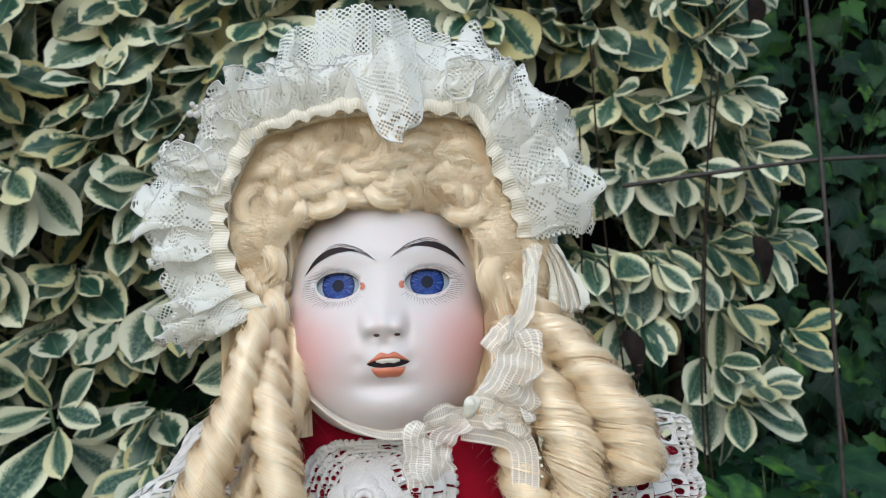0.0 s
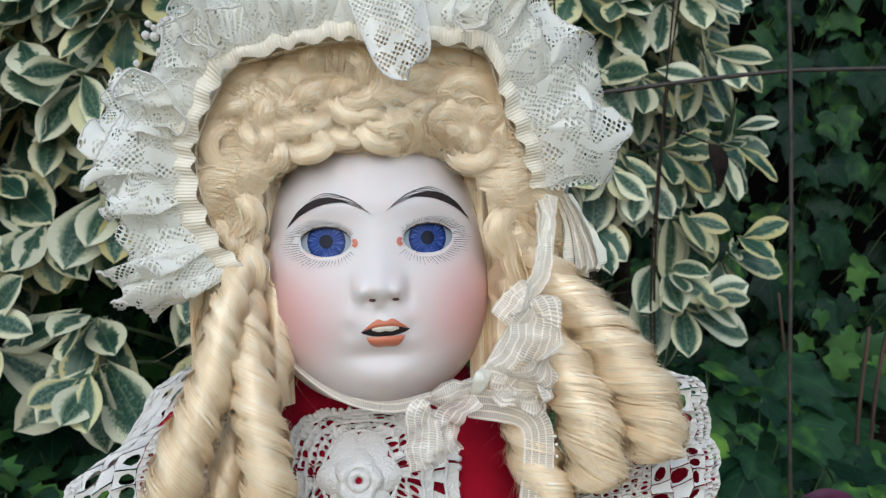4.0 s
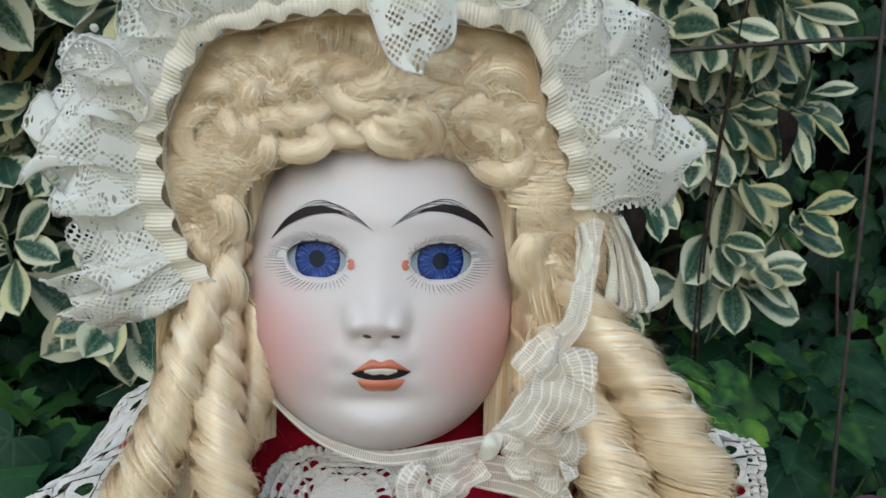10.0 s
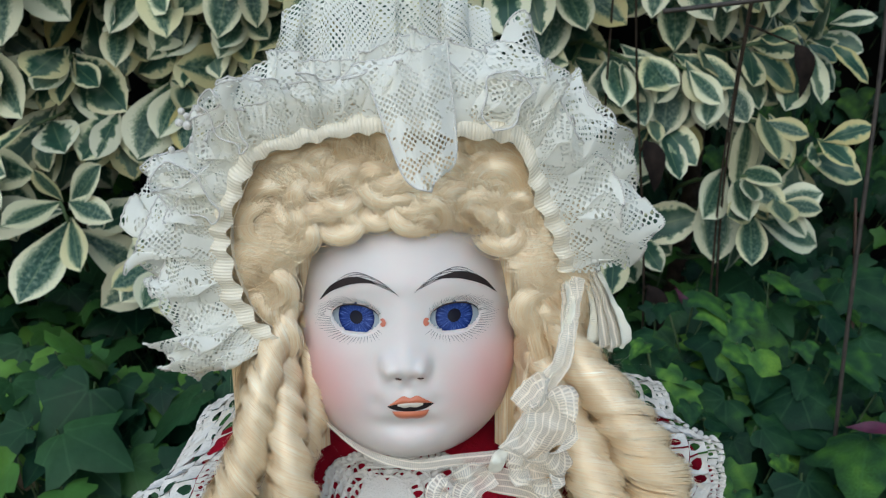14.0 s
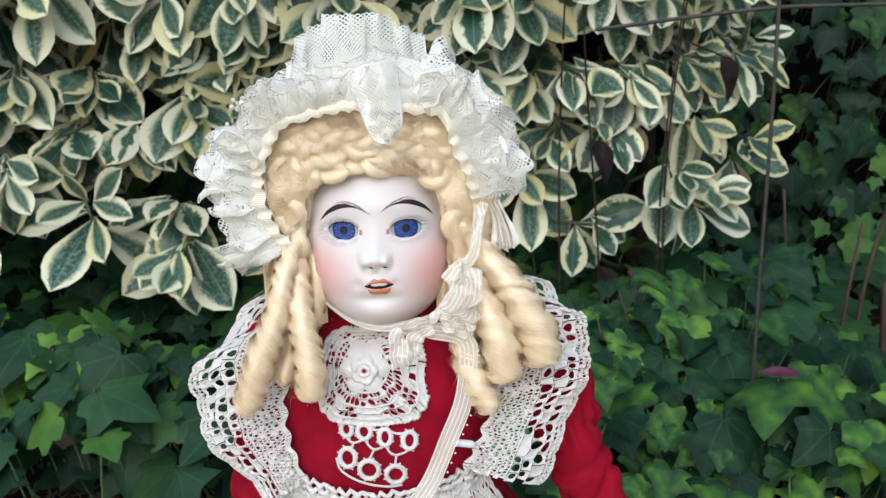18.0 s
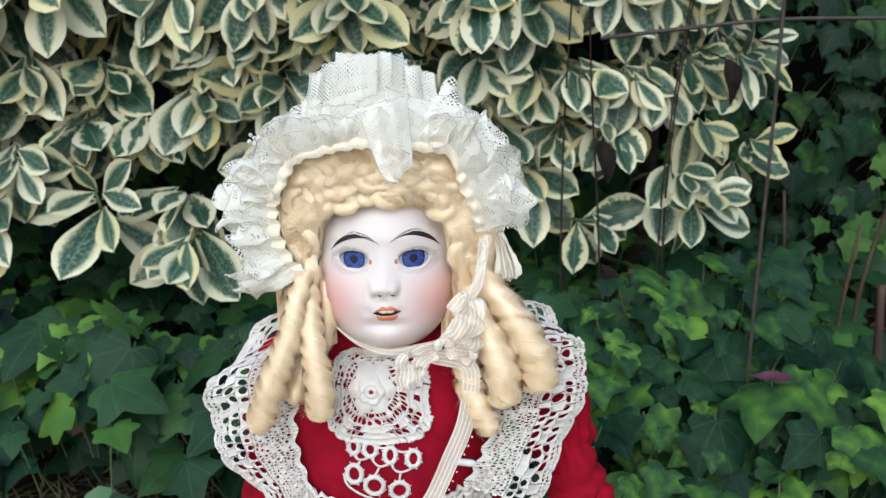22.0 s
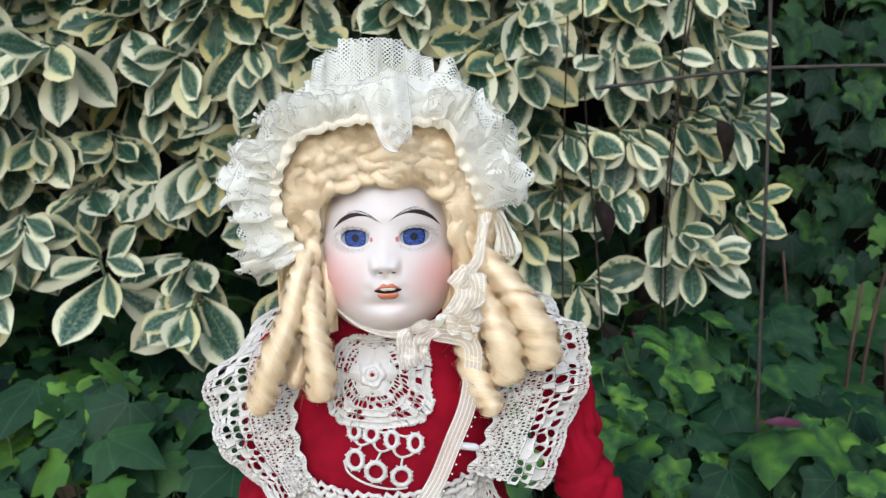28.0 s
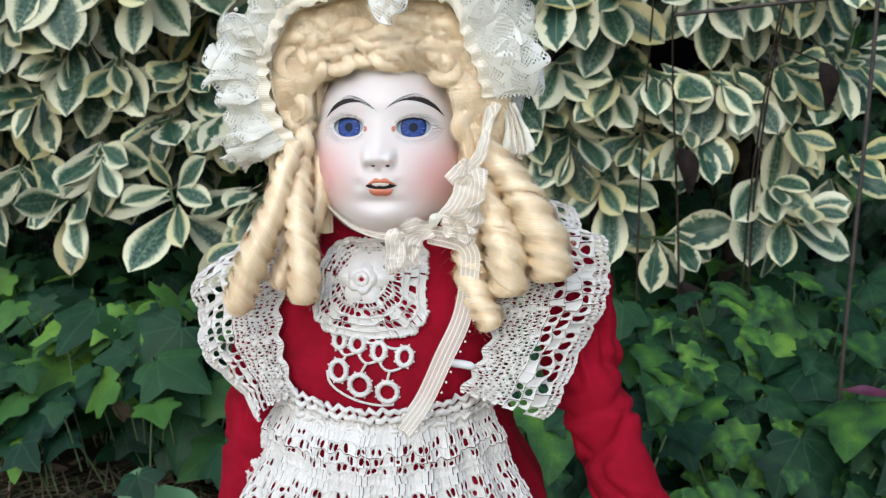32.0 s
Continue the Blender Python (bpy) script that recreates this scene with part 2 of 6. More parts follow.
def spline(pts, count):
    """Catmull-Rom through pts, count samples."""
    P = [Vector(p) for p in pts]
    P = [P[0] * 2 - P[1]] + P + [P[-1] * 2 - P[-2]]
    out, segs = [], len(pts) - 1
    for i in range(count):
        s = i / (count - 1) * segs
        k = min(int(s), segs - 1)
        t = s - k
        a, b, c, d = P[k:k + 4]
        out.append(0.5 * (2 * b + (c - a) * t + (2 * a - 5 * b + 4 * c - d) * t * t + (3 * b - a - 3 * c + d) * t ** 3))
    return out



# ---- ground and the added dark wall behind the hedge ----
def ground_height(x, y):
    return 0.012 * noise.noise((x * 5, y * 5, 1.7)) + 0.006 * noise.noise((x * 17, y * 17, 4.1))


def build_ground():
    g = Geo()
    xs = [-60, -20, -6, -3] + [-1.6 + 0.05 * i for i in range(65)] + [3, 6, 20, 60]
    ys = [-60, -20, -6, -2] + [-0.6 + 0.05 * i for i in range(45)] + [3, 6, 20, 60]
    g.grid([[(x, y, ground_height(x, y) if abs(x) < 1.7 and -0.7 < y < 1.7 else 0.0) for x in xs] for y in ys])
    tagged(part("ground", g, [SOIL]), "dark bare garden soil with leaf litter under the ivy", "soil", kind="structure")


build_ground()


def box(g, x0, x1, y0, y1, z0, z1, mat=0):
    g.add([(x, y, z) for z in (z0, z1) for y in (y0, y1) for x in (x0, x1)],
          [(0, 2, 3, 1), (4, 5, 7, 6), (0, 1, 5, 4), (2, 6, 7, 3), (0, 4, 6, 2), (1, 3, 7, 5)], mat)


# added plain wall that closes the view; its shade is in the colour
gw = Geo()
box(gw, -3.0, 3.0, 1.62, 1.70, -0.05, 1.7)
tagged(part("added_back_wall", gw, [DARK_BACKING], smooth=False), "added plain wall behind hedge and ivy, coloured near black as deep shade", "wall", kind="structure")


# ---- variegated hedge ----
def leaf_blade(length, width, curl, fold, rows=7, cols=5, wave=0.0, shape=None):
    """An obovate blade from the origin along +y, its face to +z."""
    shape = shape or (lambda t: math.sin(math.pi * min(1.0, t ** 1.45)) ** 0.70)
    R, U = [], []
    for i in range(rows):
        t = i / (rows - 1)
        w = width / 2 * (shape(t) if 0 < t < 1 else 0.03 if t == 0 else 0.0)
        row, uvr = [], []
        for j in range(cols):
            s = 2 * j / (cols - 1) - 1
            z = -curl * length * t * t + fold * abs(s) * w + wave * math.sin(9 * t + 2 * s) * abs(s) * w
            row.append((s * w, length * (t - 0.15 * curl * t * t), z))
            uvr.append((s, t))
        R.append(row)
        U.append(uvr)
    return R, U


def place(R, m):
    return [[m @ Vector(p) for p in r] for r in R]


def basis(o, along, face):
    """A frame at o: y runs along, z as near to face as it can."""
    y = Vector(along).normalized()
    x = y.cross(Vector(face)).normalized()
    z = x.cross(y)
    m = Matrix((x, y, z)).transposed().to_4x4()
    m.translation = o
    return m


def rosette_leaves(o, axis, size, count, rng, hang=0.95):
    """Leaf frames of one shoot tip: whorls that open round the axis and hang down like shingles."""
    axis = Vector(axis).normalized()
    side = axis.cross(Vector((0, 0, 1))).normalized()
    up = side.cross(axis)
    out = []
    start = rng.uniform(0, 6.28)
    for k in range(count):
        q = start + k * 2.4
        ring = (k + 0.3) / count
        open_ = 0.45 + 0.85 * ring + rng.uniform(-0.12, 0.12)
        d = axis * math.cos(open_) + (side * math.cos(q) + up * math.sin(q) * 0.75) * math.sin(open_)
        d = d + Vector((0, 0, -hang * (0.45 + 0.55 * ring) * rng.uniform(0.6, 1.3)))
        f = axis * 0.5 + Vector((rng.uniform(-0.6, 0.6), -0.8, rng.uniform(0.1, 0.7)))
        p = Vector(o) - axis * (0.05 * ring) + Vector((rng.uniform(-0.008, 0.008), 0, rng.uniform(-0.01, 0.01)))
        out.append((basis(p, d, f), size * (0.55 + 0.5 * ring) * rng.uniform(0.8, 1.15)))
    return out


def build_hedge():
    rng = random.Random(21)
    shrub = tagged(new("variegated_shrub"), "variegated evergreen shrub with cream-edged green leaves behind the doll", "shrub")
    shrub.location = (-0.2, 1.25, 0.0)
    inv = Matrix.Translation((0.2, -1.25, 0.0))
    variants = []
    for k in range(10):
        variants.append(leaf_blade(1.0, rng.uniform(0.44, 0.60), rng.uniform(0.00, 0.34), rng.uniform(0.02, 0.26), rows=9, wave=rng.uniform(0, 0.14)))
    meshes = []
    for R, U in variants:
        g = Geo()
        g.grid(R, 0, U)
        meshes.append(g.mesh("leaf", [VARI]))
    # shoots that stand clear of the mass, then the mass itself
    tips = [(Vector((x, y, z)), 0) for x, z, y in ((-0.455, 0.325, 0.96), (-0.345, 0.255, 0.95), (-0.56, 0.37, 0.97), (-0.62, 0.31, 0.96), (0.355, 0.315, 0.96), (0.325, 0.34, 0.97), (0.29, 0.44, 0.98), (0.25, 0.46, 0.97),
                                                       (0.19, 0.47, 0.98), (-0.78, 0.33, 0.97), (-0.90, 0.29, 0.98), (0.345, 0.40, 0.97))]
    tries = 0
    while len(tips) < 420 and tries < 30000:
        tries += 1
        x, z = rng.uniform(-1.15, 0.43), rng.uniform(0.20, 1.08)
        layer = rng.choice((0, 0, 1, 2))
        thin = min(1.0, max(0.0, (z - 0.27) / 0.08 if x > -0.2 else (z - 0.22) / 0.08))
        if rng.random() > 0.10 + 0.90 * thin or (layer and z < 0.40) or (x > 0.33 and rng.random() < 0.5) or (-0.10 < x < 0.30 and z < 0.37 - 0.4 * (x + 0.06)) or (x > 0.16 and z < 0.44 and rng.random() < 0.45):
            continue
        if (x < -0.22 and z < 0.44 and rng.random() < 0.76):
            continue
        y = 1.0 + 0.07 * noise.noise((x * 4, z * 4, 0.3)) + 0.09 * layer - (0.05 if z > 0.55 else 0.0)
        o = Vector((x, y, z))
        if any((o - p).length < 0.064 for p, _ in tips):
            continue
        tips.append((o, layer))
    # unseen shoots added above the fence to keep skylight off the ivy
    for _ in range(260):
        tips.append((Vector((rng.uniform(-1.1, 1.5), rng.uniform(1.08, 1.45), rng.uniform(1.12, 1.50))), 3))
    singles, rest, stems = 0, Geo(), []
    for o, layer in tips:
        axis = (rng.gauss(0, 0.4), -1.0, rng.gauss(-0.1, 0.3))
        if o.x > 0.3:
            axis = (0.7 + rng.gauss(0, 0.3), -0.8, rng.gauss(0.0, 0.3))
        count = rng.choice((6, 7, 8, 9))
        for m, s in rosette_leaves(o, axis, 0.116 if o.x < 0.12 else 0.098, count, rng):
            k = rng.randrange(10)
            near = layer == 0 and -0.75 < o.x < 0.42 and o.z < 0.62
            if near and singles < 300:
                ob = new("leaf", meshes[k])
                ob.parent = shrub
                ob.matrix_local = inv @ m @ Matrix.Scale(s, 4)
                singles += 1
            else:
                R, U = variants[k]
                rest.grid(place(R, inv @ m @ Matrix.Scale(s, 4)), 0, U)
        stems.append((o, Vector(axis).normalized()))
    tagged(part("foliage", rest, [VARI], shrub), kind="stuff")
    # twigs from each shoot tip back to the main stems
    mains = [(-0.95, 1.35), (-0.6, 1.3), (-0.25, 1.32), (0.1, 1.3), (0.3, 1.22)]
    for mx, my in mains:
        g = Geo()
        g.tube(spline([inv @ Vector((mx, my, -0.01)), inv @ Vector((mx + 0.03, my - 0.03, 0.4)), inv @ Vector((mx - 0.02, my - 0.02, 0.95))], 12), [0.016 - 0.0009 * i for i in range(12)], 8)
        part("stem", g, [TWIG], shrub)
    g = Geo()
    for o, ax in stems:
        mx, my = min(mains, key=lambda q: abs(q[0] - o.x))
        root = Vector((mx, my - 0.02, max(0.12, o.z - 0.12)))
        g.tube(spline([inv @ root, inv @ (o - ax * 0.12 + Vector((0, 0, -0.02))), inv @ o], 7), [0.004, 0.0038, 0.0035, 0.003, 0.0027, 0.0024, 0.002], 5)
    tagged(part("twig", g, [GREENSTEM], shrub), kind="stuff")


build_hedge()


# ---- ivy ----
def ivy_outline():
    """Half of a five-lobed blade, from the notch at the stalk to the tip."""
    return [(0.0, 0.10), (0.10, -0.02), (0.26, -0.06), (0.40, 0.02), (0.39, 0.18), (0.58, 0.34), (0.50, 0.44), (0.30, 0.52), (0.20, 0.72), (0.08, 0.92), (0.0, 1.0)]


def ivy_blade(rng, curl, fold):
    half = [(x * rng.uniform(0.88, 1.12), y) for x, y in ivy_outline()]
    ring = [(x, y) for x, y in half] + [(-x * rng.uniform(0.9, 1.1), y) for x, y in half[-2:0:-1]]
    V, U = [], []
    for sc in (0.0, 0.55, 1.0):
        for x, y in (ring if sc else [(0.0, 0.25)]):
            px, py = x * sc, 0.25 + (y - 0.25) * sc
            r2 = px * px + (py - 0.25) ** 2
            V.append((px, py, fold * abs(px) - curl * r2 + (0.03 if sc == 0.55 else 0.0)))
            U.append((px, py - 0.08))
    n = len(ring)
    F = [(0, 1 + i, 1 + (i + 1) % n) for i in range(n)]
    F += [(1 + i, 1 + n + i, 1 + n + (i + 1) % n, 1 + (i + 1) % n) for i in range(n)]
    return V, F, U


def ivy_height(x, y):
    side = 1 - min(1.0, max(0.0, (x - 0.42) / 0.25))
    back = min(1.0, max(0.0, (y - 0.38) / 0.35))
    return 0.02 + (0.13 * back + 0.05 * noise.noise((x * 5, y * 5, 9.0))) * (0.25 + 0.75 * side)


def build_ivy(name, label, seeds, leaf_size, near_test, base, mat=IVY):
    rng = random.Random(len(seeds) + 5)
    plant = tagged(new(name), label, "ivy")
    plant.location = base
    inv = Matrix.Translation(-Vector(base))
    variants = [ivy_blade(rng, rng.uniform(0.0, 0.35), rng.uniform(-0.15, 0.3)) for _ in range(9)]
    meshes = []
    for V, F, U in variants:
        g = Geo()
        g.add(V, F, 0, U)
        meshes.append(g.mesh("leaf", [mat]))
    rest, stalks, singles = Geo(), Geo(), 0
    for o, along, face in seeds:
        s = leaf_size * rng.choice((0.5, 0.7, 0.85, 1.0, 1.3)) * rng.uniform(0.85, 1.15)
        m = inv @ basis(o, along, face) @ Matrix.Scale(s, 4)
        k = rng.randrange(9)
        if near_test(o) and singles < 300:
            ob = new("leaf", meshes[k])
            ob.parent, ob.matrix_local = plant, m
            singles += 1
        else:
            V, F, U = variants[k]
            rest.add([m @ Vector(p) for p in V], F, 0, U)
        a = inv @ Vector(o)
        b = a - Vector(face).normalized() * 0.05 + Vector((rng.uniform(-0.02, 0.02), 0, -0.04))
        stalks.tube([a, a * 0.5 + b * 0.5 + Vector((0, 0, 0.004)), b], 0.0011, 4, cap=False)
    tagged(part("foliage", rest, [mat], plant), kind="stuff")
    tagged(part("stalk", stalks, [GREENSTEM], plant), kind="stuff")


def ground_ivy_seeds():
    rng = random.Random(31)
    out = []
    for _ in range(3300):
        x, y = rng.uniform(-1.5, 0.95), rng.uniform(0.36, 1.35)
        if x > 0.45 and rng.random() < min(0.80, (x - 0.45) * 2.0 + 0.1):
            continue
        if abs(x + 0.02) < 0.17 and y < 0.45:
            continue
        front = 0.70 + 0.03 * math.sin(x * 11) if x < -0.15 else 0.60 + 0.03 * math.sin(x * 13)
        if y < front and rng.random() < 0.93:
            continue
        z = ivy_height(x, y) * rng.uniform(0.25, 1.15) + 0.01
        if y > 1.0:
            z += (y - 1.0) * 0.35 * rng.random()
        q = rng.gauss(0, 0.9)
        out.append(((x, y, z), (math.sin(q), -math.cos(q) * 0.75, -0.45 + rng.gauss(0, 0.22)), (rng.gauss(0, 0.3), -0.55 + rng.gauss(0, 0.3), 1.0)))
    return out


def wall_ivy_seeds():
    rng = random.Random(41)
    out = []
    for _ in range(4300):
        x, z = rng.uniform(-1.4, 1.7), rng.uniform(0.05, 1.25)
        if (x < 0.22 and z > 0.34) or (x < 0.3 and z > 0.35 and rng.random() < 0.75):
            continue
        y = 1.36 + 0.08 * noise.noise((x * 3, z * 3, 2.0)) + rng.uniform(-0.06, 0.10)
        q = rng.gauss(0, 0.6)
        out.append(((x, y, z), (math.sin(q), -0.25, -math.cos(q)), (rng.gauss(0, 0.3), -1.0, 0.35 + rng.gauss(0, 0.3))))
    return out


build_ivy("ground_ivy", "dense dark green ivy covering the soil below the shrub", ground_ivy_seeds(), 0.060, lambda o: 0.0 < o[0] < 0.55 and 0.45 < o[1] < 0.85, (0, 0.8, 0))
def young_ivy_seeds():
    """Fresh shoots that run over the older ivy, in patches."""
    rng = random.Random(53)
    out = []
    while len(out) < 300:
        cx, cy, w = rng.choice(((0.33, 0.66, 0.10), (0.46, 0.72, 0.12), (0.24, 0.80, 0.06), (-0.45, 0.72, 0.10), (-0.33, 0.78, 0.07), (-0.62, 0.74, 0.10), (0.36, 0.88, 0.08)))
        x, y = rng.gauss(cx, w), rng.gauss(cy, 0.05)
        if y < 0.56 or abs(x + 0.02) < 0.14:
            continue
        z = ivy_height(x, y) * rng.uniform(0.75, 1.30) + 0.016
        q = rng.gauss(0, 0.9)
        out.append(((x, y, z), (math.sin(q), -math.cos(q) * 0.75, -0.40 + rng.gauss(0, 0.22)), (rng.gauss(0, 0.3), -0.55 + rng.gauss(0, 0.3), 1.0)))
    return out


build_ivy("young_ivy", "fresh light green ivy shoots running over the older leaves", young_ivy_seeds(), 0.056, lambda o: o[0] > 0.15, (0.3, 0.7, 0), YOUNG_IVY)
build_ivy("wall_ivy", "dark green ivy climbing beside the shrub before the added dark wall", wall_ivy_seeds(), 0.050, lambda o: 0.35 < o[0] < 0.85 and o[2] > 0.3, (0.6, 1.45, 0))


# ---- wire fence ----
def build_fence():
    fence = tagged(new("wire_fence"), "thin rusty wire mesh fence standing in front of the shrub", "fence")
    fence.location = (0.33, 0.71, 0)

    def wire(name, pts, r=0.0020):
        g = Geo()
        g.tube(spline([Vector(p) - fence.location for p in pts], 14), r, 6)
        part(name, g, [WIRE], fence)

    wire("upright_wire", [(0.331, 0.71, 0.0), (0.3295, 0.711, 0.22), (0.332, 0.709, 0.52), (0.326, 0.712, 0.9)])
    wire("upright_wire", [(0.495, 0.58, 0.0), (0.560, 0.63, 0.09), (0.632, 0.70, 0.20), (0.650, 0.71, 0.30), (0.655, 0.712, 0.9)])
    wire("cross_wire", [(0.16, 0.712, 0.517), (0.30, 0.712, 0.530), (0.39, 0.712, 0.532), (0.66, 0.712, 0.528)])
    wire("cross_wire", [(0.42, 0.712, 0.135), (0.48, 0.712, 0.118), (0.60, 0.712, 0.06), (0.70, 0.712, 0.02)])
    wire("cross_wire", [(0.30, 0.716, 0.86), (0.50, 0.716, 0.865), (0.66, 0.714, 0.86)])



build_fence()


# ---- small plants and litter ----
def thing(name, label, category, at):
    ob = tagged(new(name), label, category)
    ob.location = at
    return ob


def ovate(length, width, curl, fold, m, mat, name, parent, teeth=0.0):
    R, U = leaf_blade(length, width, curl, fold, rows=11, cols=7, wave=0.1, shape=lambda t: math.sin(math.pi * t ** 0.8) ** 0.8 * (1 + teeth * math.sin(t * 60)))
    g = Geo()
    g.grid(place(R, m), 0, U)
    return part(name, g, [mat], parent)


def build_weeds():
    rng = random.Random(3)
    # dried weeds: dark stems and dark brown withered leaves
    stalks = (((0.285, 0.955, 0.0), (0.287, 0.95, 0.22), (0.293, 0.945, 0.40), (0.33, 0.94, 0.74)), ((0.31, 0.965, 0.0), (0.296, 0.96, 0.30), (0.318, 0.955, 0.57), (0.360, 0.95, 0.80)),
              ((0.205, 0.96, 0.0), (0.212, 0.955, 0.20), (0.190, 0.95, 0.50), (0.186, 0.95, 0.72)), ((0.165, 0.97, 0.0), (0.160, 0.96, 0.35), (0.168, 0.95, 0.62)))
    leaves = ((((0.355, 0.94, 0.485), (0.03, -0.01, -0.07)), ((0.375, 0.945, 0.77), (0.01, -0.01, -0.08))), (),
              (((0.204, 0.95, 0.385), (0.03, -0.02, -0.07)), ((0.214, 0.945, 0.22), (0.02, -0.02, -0.05))), ())
    for pts, lv in zip(stalks, leaves):
        w = thing("dried_weed", "dead upright weed with dark stem and withered brown leaves", "weed", pts[0])
        o = Vector(pts[0])
        g = Geo()
        g.tube(spline([Vector(p) - o for p in pts], 24), [0.0017 - 0.00003 * i for i in range(24)], 6)
        part("stem", g, [TWIG], w)
        for p, d in lv:
            p, d = Vector(p) - o, Vector(d)
            ovate(0.060, 0.031, 0.35, 0.45, basis(p, d, (0.5, -1, 0.2)), DEADLEAF, "leaf", w, 0.08)
            k = min(range(24), key=lambda i: (spline([Vector(q) - o for q in pts], 24)[i] - p).length)
            g = Geo()
            g.tube([spline([Vector(q) - o for q in pts], 24)[k], p], 0.0012, 5)
            part("leaf_stalk", g, [TWIG], w)
    # thin canes that stand in the open soil
    for x, y, h, lean, r in ((0.600, 0.95, 0.185, -0.01, 0.007), (0.548, 0.98, 0.26, 0.02, 0.003), (0.575, 1.0, 0.34, 0.05, 0.003), (0.655, 1.02, 0.30, 0.03, 0.0025), (0.72, 0.98, 0.22, -0.04, 0.003), (0.50, 1.03, 0.30, -0.02, 0.0025)):
        g = Geo()
        g.tube(spline([(0, 0, -0.01), (lean * 0.3, 0.003, h * 0.5), (lean, 0, h)], 10), [r * (1 - 0.03 * i) for i in range(10)], 7)
        ob = part("cane", g, [CANE])
        ob.location = (x, y, 0)
        tagged(ob, "thin reddish-brown dead cane standing in the soil", "stick", "canes in the soil")
    # fallen magenta and dry leaves that lie on the ivy and soil
    for x, y, z, d, size, mat, label in ((0.312, 0.660, 0.186, (1, -0.2, 0.1), 0.042, PINK, "narrow magenta leaf fallen on the ivy"), (0.530, 0.585, 0.052, (1, -0.3, 0.02), 0.06, PINK, "dull magenta leaf fallen beside the hose"),
                                        (-0.545, 0.545, 0.022, (1, 0.2, 0.02), 0.06, PINK, "dark magenta leaf lying on dry grass"), (-0.440, 0.785, 0.135, (0.3, -0.3, -0.6), 0.075, TAN, "tan dry leaf caught among the ivy"),
                                        (-0.318, 0.850, 0.125, (-0.1, -0.3, -0.7), 0.070, TAN, "pale tan dry leaf caught among the ivy"), (0.360, 0.580, 0.095, (0.4, -0.5, -0.2), 0.05, YELLOW, "yellowing ivy leaf low over the soil"),
                                        (0.255, 0.985, 0.205, (0.3, -0.4, -0.4), 0.04, PINK, "dark red leaf hanging below the shrub")):
        m = Matrix.Translation((0, 0, 0)) @ basis((0, 0, 0), d, (0.1, -0.6, 1))
        R, U = leaf_blade(size, size * (0.3 if mat is PINK else 0.6), 0.15, 0.15, rows=9, cols=5, wave=0.15)
        g = Geo()
        g.grid(place(R, m), 0, U)
        ob = part("fallen_leaf", g, [mat])
        ob.location = (x, y, z)
        tagged(ob, label, "leaf", "fallen leaves")
    # round-leaved seedlings
    for x, y, h, size, face in ((-0.302, 0.598, 0.085, 0.085, (0.1, -0.8, 0.7)), (0.466, 0.490, 0.075, 0.062, (0.2, -0.6, 0.9)), (0.395, 0.52, 0.05, 0.04, (0.0, -0.5, 1)), (-0.36, 0.66, 0.07, 0.05, (-0.2, -0.7, 0.7))):
        p = thing("round_leaved_plant", "low plant with a round smooth green leaf over the soil", "plant", (x, y, 0))
        R, U = leaf_blade(size, size * 0.92, 0.05, 0.12, rows=11, cols=9, wave=0.06, shape=lambda t: math.sqrt(max(0.0, 1 - (2 * t - 1) ** 2)) ** 0.9)
        g = Geo()
        g.grid(place(R, basis((0, 0, h), (0.15, -0.35, -0.6), face)), 0, U)
        part("leaf", g, [ROUNDLEAF], p)
        g = Geo()
        g.tube(spline([(0, 0, -0.01), (0.004, 0.01, h * 0.6), (0, 0, h)], 8), 0.0018, 6)
        part("leaf_stalk", g, [GREENSTEM], p)
    # hose
    g = Geo()
    g.tube(spline([(0.30, 0.66, 0.015), (0.393, 0.635, 0.017), (0.466, 0.600, 0.017), (0.537, 0.540, 0.016), (0.70, 0.40, 0.014), (0.95, 0.2, 0.014)], 60), 0.0125, 16)
    tagged(part("garden_hose", g, [RUBBER]), "black rubber garden hose lying half buried in the soil", "hose")
    # wood chip
    g = Geo()
    R, U = leaf_blade(0.075, 0.030, 0.02, 0.03, rows=9, cols=5, shape=lambda t: min(1, 6 * t + 0.2) * min(1, 5 * (1 - t) + 0.25))
    top = place(R, basis((0, 0, 0.008), (1, -0.25, 0.06), (0, -0.3, 1)))
    g.grid(top, 0, U)
    g.grid([[p - Vector((0, 0, 0.007)) for p in r] for r in top], 0, U)
    ob = part("wood_chip", g, [BARK])
    ob.location = (0.665, 0.745, 0.045)
    tagged(ob, "pale weathered flake of wood on the leaf litter", "wood chip")
    # dry grass and leaf litter
    g = Geo()
    for _ in range(4600):
        x, y = rng.uniform(-0.95, 0.95), rng.uniform(0.30, 0.78)
        if -0.2 < x < 0.22 or (y > 0.60 and x > 0 and rng.random() < 0.7):
            continue
        q, ln, up = rng.uniform(0, 6.28), rng.uniform(0.03, 0.09), rng.uniform(0.0, 0.45) ** 1.5
        z0 = ground_height(x, y) + 0.002
        dx, dy = math.cos(q), math.sin(q)
        w = rng.uniform(0.0007, 0.0016)
        rows = []
        for i in range(4):
            t = i / 3
            c = Vector((x + dx * ln * t, y + dy * ln * t, z0 + up * ln * math.sin(2.2 * t) + 0.003))
            s = Vector((-dy, dx, 0)) * (w * (1 - 0.85 * t))
            rows.append([c - s, c + s])
        g.grid(rows, 0 if rng.random() < 0.7 else 1)
    tagged(part("dry_grass", g, [STRAW, GREENSTEM]), "thin dry grass lying on the soil before the ivy", "grass", kind="stuff")
    g = Geo()
